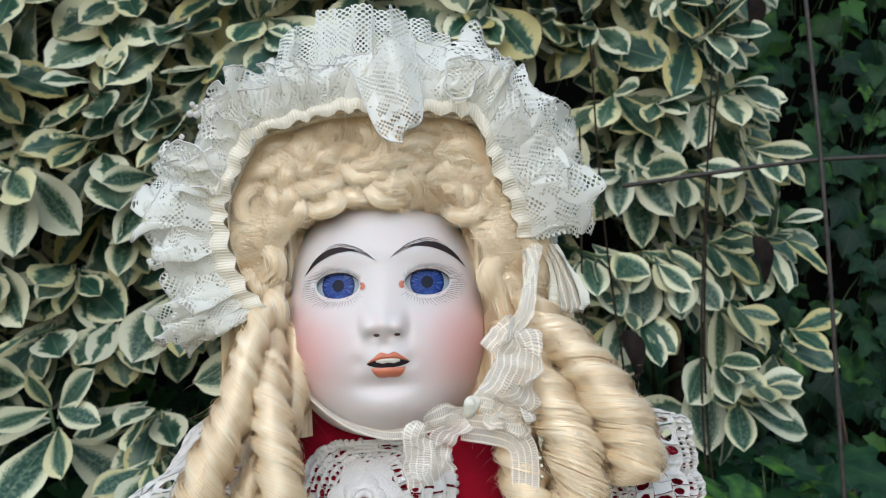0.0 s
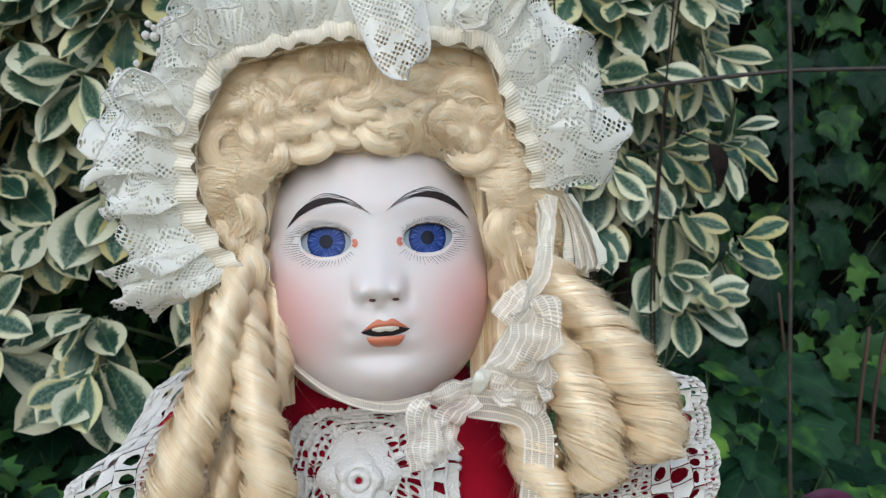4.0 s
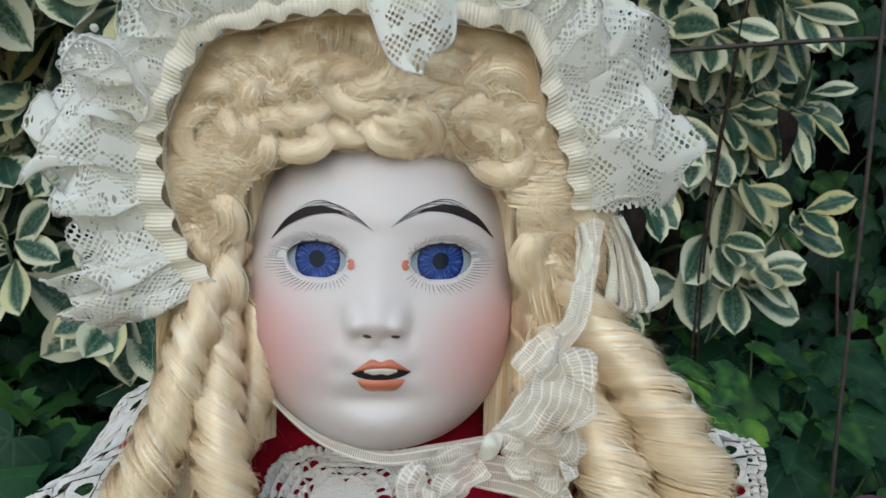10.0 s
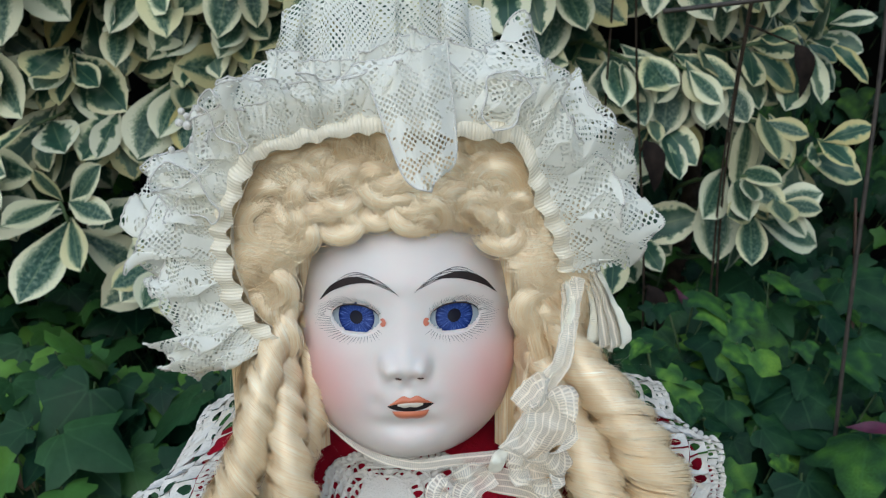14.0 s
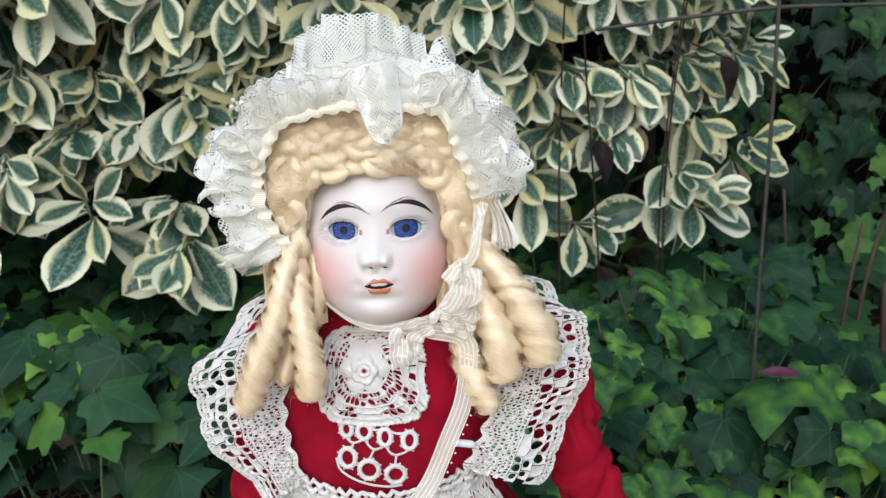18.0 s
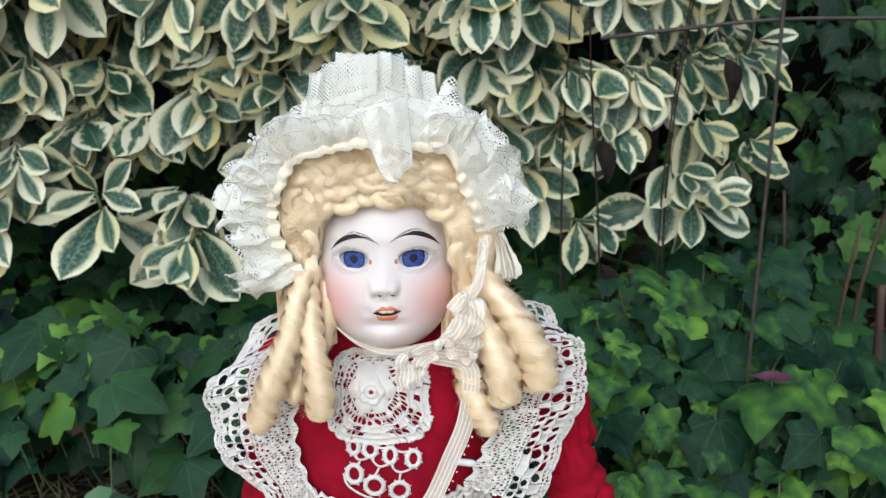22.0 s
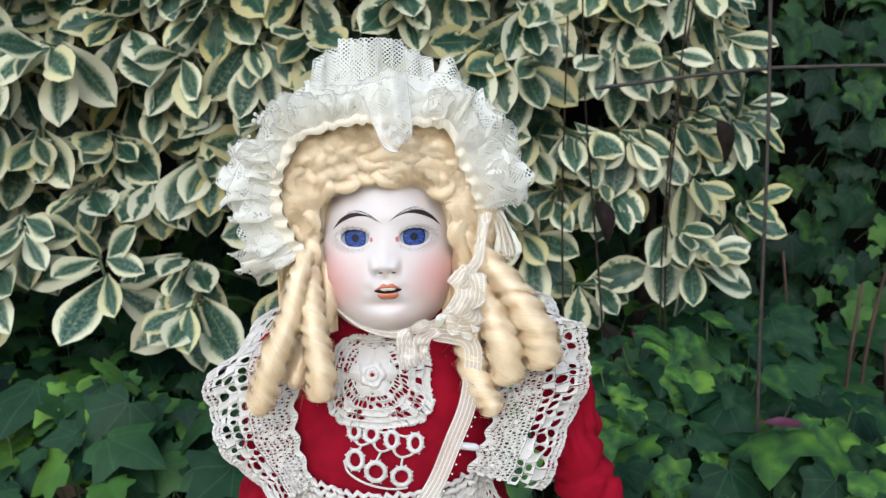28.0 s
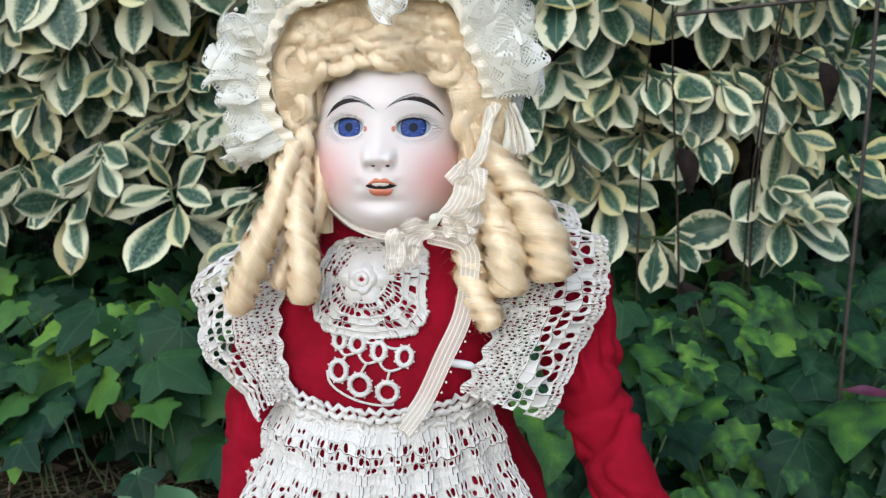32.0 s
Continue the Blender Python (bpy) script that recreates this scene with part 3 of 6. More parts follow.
    for _ in range(1900):
        x, y = rng.uniform(-1.2, 1.2), rng.uniform(0.4, 1.3)
        if -0.15 < x < 0.35 and rng.random() < 0.5:
            continue
        q = rng.uniform(0, 6.28)
        R, U = leaf_blade(rng.uniform(0.015, 0.045), rng.uniform(0.008, 0.024), rng.uniform(-0.3, 0.3), rng.uniform(0, 0.5), rows=5, cols=3)
        m = basis((x, y, ground_height(x, y) + 0.006), (math.cos(q), math.sin(q), rng.uniform(-0.1, 0.3)), (rng.gauss(0, 0.3), rng.gauss(0, 0.3), 1))
        g.grid(place(R, m), rng.choice((0, 0, 1)), U)
    for _ in range(1500):
        x, y = rng.uniform(0.28, 1.1), rng.uniform(0.42, 0.95)
        q = rng.uniform(0, 6.28)
        s = rng.uniform(0.008, 0.032)
        R, U = leaf_blade(s, s * rng.uniform(0.3, 0.8), rng.uniform(-0.4, 0.4), rng.uniform(0, 0.6), rows=5, cols=3)
        g.grid(place(R, basis((x, y, ground_height(x, y) + rng.uniform(0.002, 0.012)), (math.cos(q), math.sin(q), rng.uniform(-0.1, 0.4)), (rng.gauss(0, 0.4), rng.gauss(-0.2, 0.4), 1))), rng.choice((0, 0, 0, 1)), U)
    for _ in range(160):
        x, y, q, ln = rng.uniform(-0.9, 1.0), rng.uniform(0.42, 0.95), rng.uniform(0, 6.28), rng.uniform(0.03, 0.12)
        if -0.2 < x < 0.22:
            continue
        z = ground_height(x, y) + 0.008
        g.tube(spline([(x, y, z), (x + 0.5 * ln * math.cos(q), y + 0.5 * ln * math.sin(q), z + rng.uniform(0, 0.012)), (x + ln * math.cos(q + 0.2), y + ln * math.sin(q + 0.2), z)], 6), rng.uniform(0.0008, 0.0022), 5, 0)
    tagged(part("leaf_litter", g, [LITTER, TAN]), "brown dead leaves scattered over the soil", "leaf litter", kind="stuff")


CANE = m_plain("red_cane", (0.035, 0.018, 0.012), (0.10, 0.055, 0.035), 60, 0.8, (1, 1, 0.2))
YELLOW = m_plain("yellowed_leaf", (0.28, 0.26, 0.03), (0.50, 0.44, 0.08), 50, 0.5)
ROUNDLEAF = m_plain("smooth_green_leaf", (0.03, 0.10, 0.03), (0.06, 0.16, 0.05), 30, 0.45)
RUBBER = m_plain("black_rubber", (0.008, 0.008, 0.010), (0.022, 0.022, 0.026), 80, 0.5)
BARK = m_plain("pale_wood", (0.24, 0.19, 0.14), (0.46, 0.38, 0.30), 60, 0.85, (1, 6, 6))
STRAW = m_plain("dry_straw", (0.16, 0.12, 0.06), (0.36, 0.29, 0.16), 60, 0.8)
LITTER = m_plain("leaf_litter_brown", (0.04, 0.022, 0.014), (0.13, 0.075, 0.045), 60, 0.85)
build_weeds()


# ---- materials: the doll ----
CX, EYE_Z = -0.0185, 0.428


def near(n, l, point, radii):
    """1 at a point, falling to 0 at the radii round it, in object space."""
    t = n.new("ShaderNodeMapping")
    t.inputs["Location"].default_value = [-p / r for p, r in zip(point, radii)]
    t.inputs["Scale"].default_value = [1 / r for r in radii]
    l.new(coords(n), t.inputs["Vector"])
    d = n.new("ShaderNodeVectorMath")
    d.operation = "LENGTH"
    l.new(t.outputs[0], d.inputs[0])
    s = n.new("ShaderNodeMapRange")
    s.interpolation_type = "SMOOTHERSTEP"
    l.new(d.outputs["Value"], s.inputs[0])
    s.inputs[1].default_value, s.inputs[2].default_value = 1.0, 0.0
    return s.outputs[0]


def m_bisque():
    m, n, l, b = material("bisque", (0.80, 0.66, 0.62), 0.36)
    base = ramp(n, l, noise_tex(n, l, 60, 3, coords(n)), [(0.3, (0.735, 0.650, 0.610)), (0.7, (0.775, 0.690, 0.645))])
    col = base
    for sx in (-1, 1):
        f = near(n, l, (CX + sx * 0.0265, 0.268, 0.408), (0.027, 0.05, 0.025))
        col = mixc(n, l, mathn(n, l, "MULTIPLY", f, 0.74), col, (0.75, 0.36, 0.33))
    speck = mathn(n, l, "GREATER_THAN", noise_tex(n, l, 420, 1, coords(n)), 0.86)
    col = mixc(n, l, mathn(n, l, "MULTIPLY", speck, 0.45), col, (0.15, 0.09, 0.08))
    l.new(col, b.inputs["Base Color"])
    b.inputs["Subsurface Weight"].default_value = 0.6
    b.inputs["Subsurface Radius"].default_value = (0.010, 0.007, 0.006)
    b.inputs["Coat Weight"].default_value = 0.15
    b.inputs["Coat Roughness"].default_value = 0.3
    bump(n, l, b, noise_tex(n, l, 900, 2, coords(n)), 0.04, 0.0004)
    return m


def m_eye():
    """UV: the offset from the pupil in iris radii."""
    m, n, l, b = material("glass_eye", rough=0.12)
    uv = coords(n, "UV")
    u, v, _ = sep(n, l, uv)
    r = mathn(n, l, "SQRT", mathn(n, l, "ADD", mathn(n, l, "MULTIPLY", u, u), mathn(n, l, "MULTIPLY", v, v)))
    ang = mathn(n, l, "ARCTAN2", u, v)
    cmb = n.new("ShaderNodeCombineXYZ")
    l.new(mathn(n, l, "MULTIPLY", ang, 9.0), cmb.inputs[0])
    l.new(mathn(n, l, "MULTIPLY", r, 1.2), cmb.inputs[1])
    streak = noise_tex(n, l, 1.6, 3, cmb.outputs[0])
    blue = ramp(n, l, streak, [(0.35, (0.013, 0.026, 0.12)), (0.55, (0.032, 0.060, 0.24)), (0.72, (0.14, 0.20, 0.46))])
    edge = ramp(n, l, r, [(0.0, (1, 1, 1)), (0.78, (1, 1, 1)), (0.98, (0.28, 0.28, 0.42))])
    iris = mixc(n, l, 1.0, blue, edge, "MULTIPLY")
    c = mixc(n, l, mathn(n, l, "GREATER_THAN", r, 1.0), iris, (0.32, 0.35, 0.38))
    c = mixc(n, l, mathn(n, l, "LESS_THAN", r, 0.36), c, (0.012, 0.012, 0.022))
    l.new(c, b.inputs["Base Color"])
    b.inputs["Specular IOR Level"].default_value = 0.18
    return m


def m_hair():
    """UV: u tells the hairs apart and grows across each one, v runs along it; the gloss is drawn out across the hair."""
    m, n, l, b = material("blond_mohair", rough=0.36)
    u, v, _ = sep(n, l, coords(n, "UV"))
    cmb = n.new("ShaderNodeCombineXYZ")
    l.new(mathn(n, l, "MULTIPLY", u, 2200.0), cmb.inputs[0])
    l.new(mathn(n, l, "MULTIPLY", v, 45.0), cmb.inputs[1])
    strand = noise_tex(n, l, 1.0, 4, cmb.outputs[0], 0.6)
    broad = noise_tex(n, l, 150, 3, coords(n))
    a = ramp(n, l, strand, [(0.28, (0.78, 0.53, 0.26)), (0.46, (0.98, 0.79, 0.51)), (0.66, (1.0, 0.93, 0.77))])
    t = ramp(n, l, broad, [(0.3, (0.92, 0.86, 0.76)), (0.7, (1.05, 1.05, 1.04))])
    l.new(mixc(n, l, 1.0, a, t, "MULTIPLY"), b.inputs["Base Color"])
    b.inputs["Specular IOR Level"].default_value = 1.0
    b.inputs["Anisotropic"].default_value = 0.45
    b.inputs["Metallic"].default_value = 0.12
    tan = n.new("ShaderNodeTangent")
    tan.direction_type = "UV_MAP"
    l.new(tan.outputs[0], b.inputs["Tangent"])
    return m


def m_velvet():
    m, n, l, b = material("red_velvet", rough=0.85)
    t = noise_tex(n, l, 45, 5, coords(n), 0.6)
    l.new(ramp(n, l, t, [(0.25, (0.16, 0.001, 0.008)), (0.7, (0.31, 0.003, 0.017))]), b.inputs["Base Color"])
    b.inputs["Sheen Weight"].default_value = 0.04
    b.inputs["Sheen Tint"].default_value = (0.9, 0.06, 0.10, 1)
    b.inputs["Specular IOR Level"].default_value = 0.12
    bump(n, l, b, noise_tex(n, l, 1500, 3, coords(n)), 0.5, 0.0006)
    return m


def m_cotton():
    m, n, l, b = material("cream_crochet_cotton", rough=0.85)
    t = noise_tex(n, l, 1300, 3, coords(n))
    l.new(ramp(n, l, noise_tex(n, l, 35, 3, coords(n)), [(0.3, (0.66, 0.605, 0.54)), (0.7, (0.77, 0.72, 0.66))]), b.inputs["Base Color"])
    bump(n, l, b, t, 0.8, 0.0007)
    return m


def fabric_net(n, l, u, v, cell):
    k = math.pi / cell
    a = mathn(n, l, "SINE", mathn(n, l, "MULTIPLY", mathn(n, l, "ADD", u, v), k))
    c = mathn(n, l, "SINE", mathn(n, l, "MULTIPLY", mathn(n, l, "SUBTRACT", u, v), k))
    return mathn(n, l, "LESS_THAN", mathn(n, l, "ABSOLUTE", mathn(n, l, "MULTIPLY", a, c)), 0.45)


def glow_through(n, l, b, colour):
    """Thin cloth: a share of the light passes on to the other side."""
    t = n.new("ShaderNodeBsdfTranslucent")
    t.inputs[0].default_value = (*colour, 1)
    x = n.new("ShaderNodeMixShader")
    x.inputs[0].default_value = 0.32
    l.new(b.outputs[0], x.inputs[1])
    l.new(t.outputs[0], x.inputs[2])
    return x


def m_net():
    m, n, l, b = material("cream_tulle", (0.96, 0.93, 0.84), 0.8)
    u, v, _ = sep(n, l, coords(n, "UV"))
    holes(m, n, l, glow_through(n, l, b, (0.88, 0.84, 0.73)), fabric_net(n, l, u, v, 0.0020))
    return m


def m_lace():
    """Net with worked flowers, denser towards its free edge (UV in metres; v runs from the seam to the edge)."""
    m, n, l, b = material("cream_lace", (0.96, 0.93, 0.84), 0.8)
    uv = coords(n, "UV")
    u, v, _ = sep(n, l, uv)
    net = fabric_net(n, l, u, v, 0.0018)
    fl = noise_tex(n, l, 170, 2, uv)
    bias = mathn(n, l, "MULTIPLY", v, 2.5)
    flower = mathn(n, l, "GREATER_THAN", mathn(n, l, "ADD", fl, bias), 0.585)
    eyelet = n.new("ShaderNodeTexVoronoi")
    eyelet.inputs["Scale"].default_value = 260
    l.new(uv, eyelet.inputs["Vector"])
    pin = mathn(n, l, "GREATER_THAN", eyelet.outputs["Distance"], 0.11)
    solid = mathn(n, l, "MAXIMUM", net, mathn(n, l, "MULTIPLY", flower, pin))
    holes(m, n, l, glow_through(n, l, b, (0.88, 0.84, 0.73)), solid)
    bump(n, l, b, fl, 0.4, 0.001)
    return m


def m_ribbon(name, colour, open_weave, pitch=0.00055, relief=0.35):
    """Fine cross ribs; an open weave lets the ground through between the threads."""
    m, n, l, b = material(name, colour, 0.5)
    uv = coords(n, "UV")
    u, v, _ = sep(n, l, uv)
    rib = mathn(n, l, "SINE", mathn(n, l, "MULTIPLY", u, 2 * math.pi / pitch))
    b.inputs["Sheen Weight"].default_value = 0.3
    bump(n, l, b, rib, relief, pitch * 0.6)
    if open_weave:
        band = mathn(n, l, "SINE", mathn(n, l, "MULTIPLY", v, 2 * math.pi / 0.0019))
        thread = mathn(n, l, "MULTIPLY", mathn(n, l, "GREATER_THAN", rib, 0.1), 0.72)
        solid = mathn(n, l, "MAXIMUM", thread, mathn(n, l, "MULTIPLY", mathn(n, l, "GREATER_THAN", band, 0.75), 0.85))
        holes(m, n, l, b, mathn(n, l, "MAXIMUM", solid, 0.42))
    return m


(M_SKIN, M_EYE, M_LIP, M_DARK, M_TOOTH, M_BROW, M_HAIR, M_VELVET, M_COTTON, M_NET, M_LACE, M_SILK, M_SHEER, M_TRIM, M_PEARL, M_CANTHUS, M_NOSTRIL) = range(17)
DOLL_MATS = [m_bisque(), m_eye(), m_plain("painted_lip", (0.54, 0.15, 0.07), (0.63, 0.20, 0.10), 200, 0.3, relief=0.05),
             m_plain("mouth_gap_shade", (0.006, 0.003, 0.003), (0.015, 0.006, 0.006), 50, 0.9), m_plain("tooth_glaze", (0.60, 0.52, 0.42), (0.70, 0.62, 0.52), 50, 0.25, relief=0.02),
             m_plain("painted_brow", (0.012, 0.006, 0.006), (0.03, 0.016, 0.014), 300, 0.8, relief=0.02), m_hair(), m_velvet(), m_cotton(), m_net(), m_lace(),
             m_ribbon("cream_silk_ribbon", (0.86, 0.80, 0.65), False), m_ribbon("sheer_ribbon", (0.92, 0.82, 0.68), True), m_ribbon("pleated_trim", (0.87, 0.77, 0.60), False, 0.0011, 0.28),
             m_plain("pearl_pin", (0.72, 0.70, 0.68), (0.80, 0.78, 0.76), 40, 0.2, relief=0.02), m_plain("painted_dot", (0.58, 0.16, 0.09), (0.62, 0.2, 0.12), 200, 0.4, relief=0.02), m_plain("nostril_tint", (0.07, 0.03, 0.022), (0.12, 0.05, 0.04), 200, 0.6, relief=0.02)]

D = Geo()
drng = random.Random(11)


def bell(x, s):
    return math.exp(-0.5 * (x / s) ** 2)


# ---- head ----
HZ, HY = 0.413, 0.284


def face_relief(x, z):
    """How far the face stands out towards its front."""
    up = min(1.0, max(0.0, (0.4345 - z) / 0.019))
    d = (0.0004 * min(1.0, 4 * up) + 0.0015 * up ** 1.5) * bell(x, 0.0030 + 0.0008 * up) * (1.0 if z > 0.4160 else bell(z - 0.4160, 0.0030))
    d += 0.0024 * bell(x, 0.0029) * bell(z - 0.4158, 0.0032 if z > 0.4158 else 0.0032)
    for s in (-1, 1):
        d += 0.0025 * bell(x - s * 0.0050, 0.0015) * bell(z - 0.4148, 0.0021 if z > 0.4148 else 0.0018)
        d -= 0.0007 * bell(x - s * 0.0028, 0.0010) * bell(z - 0.4122, 0.0008)
        d += 0.0016 * bell(x - s * 0.016, 0.009) * bell(z - 0.405, 0.009)
        d -= 0.0016 * bell(x - s * 0.0145, 0.0085) * bell(z - 0.4285, 0.0055)
        d += 0.0010 * bell(x - s * 0.0145, 0.009) * bell(z - 0.4385, 0.0030)
        d -= 0.0008 * bell(x - s * 0.0082, 0.0018) * bell(z - 0.4042, 0.0018)
        d -= 0.0009 * bell(x - s * 0.0077, 0.0010) * bell(z - 0.4142, 0.0026)
    d += 0.0042 * bell(x, 0.0080) * bell(z - 0.3900, 0.0048)
    d += 0.0026 * bell(x, 0.0066) * bell(z - 0.4040, 0.0042)
    d -= 0.0018 * bell(x, 0.0055) * bell(z - 0.3970, 0.0018)
    d -= 0.0006 * bell(x, 0.0010) * bell(z - 0.4092, 0.0012)
    return d


def eye_inside(x, z):
    best = 9.0
    for s in (-1, 1):
        u, w = (x - s * 0.0140) / 0.0071, (z - EYE_Z) / 0.0041
        best = min(best, abs(u) ** 1.9 + abs(w) ** 1.9)
    return best


def head_point(a, e, socket=True):
    ca, sa, ce, se = math.cos(a), math.sin(a), math.cos(e), math.sin(e)
    wide = abs(ce) ** (0.86 if se > 0 else 0.78)
    x = -0.0007 + 0.0338 * wide * sa
    z = HZ + (0.050 if se > 0 else 0.0345) * (1 if se > 0 else -1) * abs(se) ** 0.98
    y = HY - (0.030 * abs(ca) ** 0.74 if ca > 0 else 0.045 * ca) * abs(ce) ** (0.8 if se > 0 else 0.49)
    if ca > 0:
        f = min(1.0, ca * 2.2)
        y -= face_relief(x, z) * f
        q = eye_inside(x, z)
        if socket and q < 1.0 and abs(x) < 0.024:
            y += 0.0065 * min(1.0, (1 - q) * 30)
    return (CX + x, y, z)


def build_head():
    cols = [radians(-105 + 210 * i / 250) for i in range(251)]
    rows = []
    for k in range(221):
        e = radians(-89.5 + 179 * k / 220)
        rows.append([head_point(a, e) for a in cols])
    D.grid(rows, M_SKIN)
    cols = [radians(105 + 150 * i / 24) for i in range(25)]
    D.grid([[head_point(a, radians(-89.5 + 179 * k / 30)) for a in cols] for k in range(31)], M_SKIN)
    D.tube([(CX, 0.298, 0.400), (CX, 0.298, 0.370)], [0.020, 0.021], 32, M_SKIN)


build_head()
from mathutils.bvhtree import BVHTree
HEAD_TREE = BVHTree.FromPolygons(D.v, D.f)
SHELL = Geo()
SHELL.grid([[head_point(radians(-80 + 160 * i / 120), radians(-60 + 120 * k / 100), False) for i in range(121)] for k in range(101)])
SHELL_TREE = BVHTree.FromPolygons(SHELL.v, SHELL.f)


def drape(x, z, proud=0.0):
    """The point of the face straight behind (x, z)."""
    h = HEAD_TREE.ray_cast(Vector((x, 0.1, z)), Vector((0, 1, 0)))
    y = h[0].y if h[0] is not None else 0.275
    return Vector((x, y - proud, z))


def build_eyes():
    for s, ix in ((-1, -0.0324), (1, -0.0046)):
        ex = CX + s * 0.0140
        rows, uvs = [], []
        for i in range(17):
            p = 1.12 * i / 16
            row, uvr = [], []
            for k in range(48):
                q = 2 * math.pi * k / 48
                x, z = 0.0071 * p * math.cos(q), 0.0041 * p * math.sin(q)
                y = SHELL_TREE.ray_cast(Vector((ex + x, 0.1, EYE_Z + z)), Vector((0, 1, 0)))[0].y
                row.append((ex + x, y + 0.0024 - 0.0015 * math.cos(min(1.57, math.hypot(x, z) / 0.0065)), EYE_Z + z))
                uvr.append(((ex + x - ix) / 0.0053, (z - 0.0001) / 0.0053))
            rows.append(row)
            uvs.append(uvr)
        D.grid(rows, M_EYE, uvs, closed=True)
        # lid rim
        path = []
        for k in range(41):
            q = 2 * math.pi * k / 40
            c, t = math.cos(q), math.sin(q)
            path.append(drape(ex + 0.0071 * c, EYE_Z + 0.0041 * t, 0.0001))
            path[-1].y = SHELL_TREE.ray_cast(Vector((path[-1].x, 0.1, path[-1].z)), Vector((0, 1, 0)))[0].y
        D.tube([p + Vector((0, 0.0002, 0)) for p in path], 0.00016, 8, M_SKIN, cap=False)
        # dark tube along the upper lid: lash line, with the lid's shadow painted in
        D.tube([path[k] + Vector((0, 0.0001, -0.0001)) for k in range(1, 20)], [0.00006 + 0.00020 * math.sin(math.pi * k / 18) for k in range(19)], 6, M_BROW, cap=False)
        # lashes, longer and denser above
        for k in range(34):
            q = radians((0 if s > 0 else 22) + 158 * k / 33)
            stroke(ex, s, q, 1.06, 1.30 + 0.14 * drng.random(), 0.00007)
        for k in range(24):
            q = radians((-4 if s > 0 else -32) - 144 * k / 23)
            stroke(ex, s, q, 1.10, 1.46 + 0.16 * drng.random(), 0.00006)
        dot = drape(ex - s * 0.0079, EYE_Z - 0.0004)
        disc(dot, 0.0009, 0.0012, M_CANTHUS)


def disc(c, rx, rz, mat, proud=0.0004):
    pts = [drape(c.x, c.z, proud + 0.0002)] + [drape(c.x + rx * math.cos(k * 0.5236), c.z + rz * math.sin(k * 0.5236), proud) for k in range(12)]
    D.add(pts, [(0, 1 + k, 1 + (k + 1) % 12) for k in range(12)], mat)


def stroke(ex, s, q, r0, r1, w):
    c, t = math.cos(q), math.sin(q)
    sweep = 0.10 * s
    pts = []
    for f in (0.0, 0.5, 1.0):
        r = r0 + (r1 - r0) * f
        x = ex + 0.0068 * r * c + 0.0012 * f * (c * 0.6) + s * 0.0016 * f
        z = EYE_Z + 0.0046 * r * t
        pts.append((x, z))
    dx, dz = pts[2][0] - pts[0][0], pts[2][1] - pts[0][1]
    ln = math.hypot(dx, dz) or 1
    nx, nz = -dz / ln, dx / ln
    rows = []
    for i, (x, z) in enumerate(pts):
        ww = w * (1.0, 0.8, 0.25)[i]
        rows.append([drape(x + nx * ww, z + nz * ww, 0.00016), drape(x - nx * ww, z - nz * ww, 0.00016)])
    D.grid(rows, M_BROW)


def build_brows():
    for s in (-1, 1):
        up, mx = 0.0004 + 0.0004 * s, CX + 0.0007
        curve = spline([(mx + s * 0.0020, 0, 0.4350 + up), (mx + s * 0.0055, 0, 0.4374 + up), (mx + s * 0.0105, 0, 0.4391 + up), (mx + s * 0.0160, 0, 0.4389 + up), (mx + s * 0.0215, 0, 0.4362 + up), (mx + s * 0.0257, 0, 0.4318 + up)], 60)
        # the full body of the brow, then single strokes that fan out of it
        rows = []
        for i in range(17, 60):
            f = (i - 17) / 42
            w = 0.00108 * math.sin(math.pi * f ** 1.15) ** 0.9 + 0.00002
            rows.append([drape(curve[i].x, curve[i].z + w, 0.00018), drape(curve[i].x, curve[i].z - w, 0.00018)])
        D.grid(rows, M_BROW)
        for off, a, b in ((0.0004, 2, 34), (-0.0003, 5, 32), (0.0010, 8, 42), (0.0015, 12, 46), (0.0020, 20, 46), (0.0001, 0, 28)):
            rows = []
            for i in range(max(a, 0), b):
                f = (i - a) / (b - a - 1)
                w = 0.00008 * math.sin(math.pi * (0.04 + 0.9 * f ** 0.7)) + 0.00001
                rise = off * math.sin(math.pi * min(1, 0.15 + 0.7 * f))
                rows.append([drape(curve[i].x, curve[i].z + rise + w, 0.00018), drape(curve[i].x, curve[i].z + rise - w, 0.00018)])
            D.grid(rows, M_BROW)


def lip_patch(top, bottom, mat, bulge, cols=25, rows=7, proud=0.0003):
    R = []
    for i in range(rows):
        f = i / (rows - 1)
        row = []
        for k in range(cols):
            t = 2 * k / (cols - 1) - 1
            x0, z0 = top(t)
            x1, z1 = bottom(t)
            x, z = x0 + (x1 - x0) * f, z0 + (z1 - z0) * f
            row.append(drape(CX + 0.0012 + x, z, proud + bulge * math.sin(math.pi * f) * math.sqrt(max(0, 1 - t * t))))
        R.append(row)
    D.grid(R, mat)


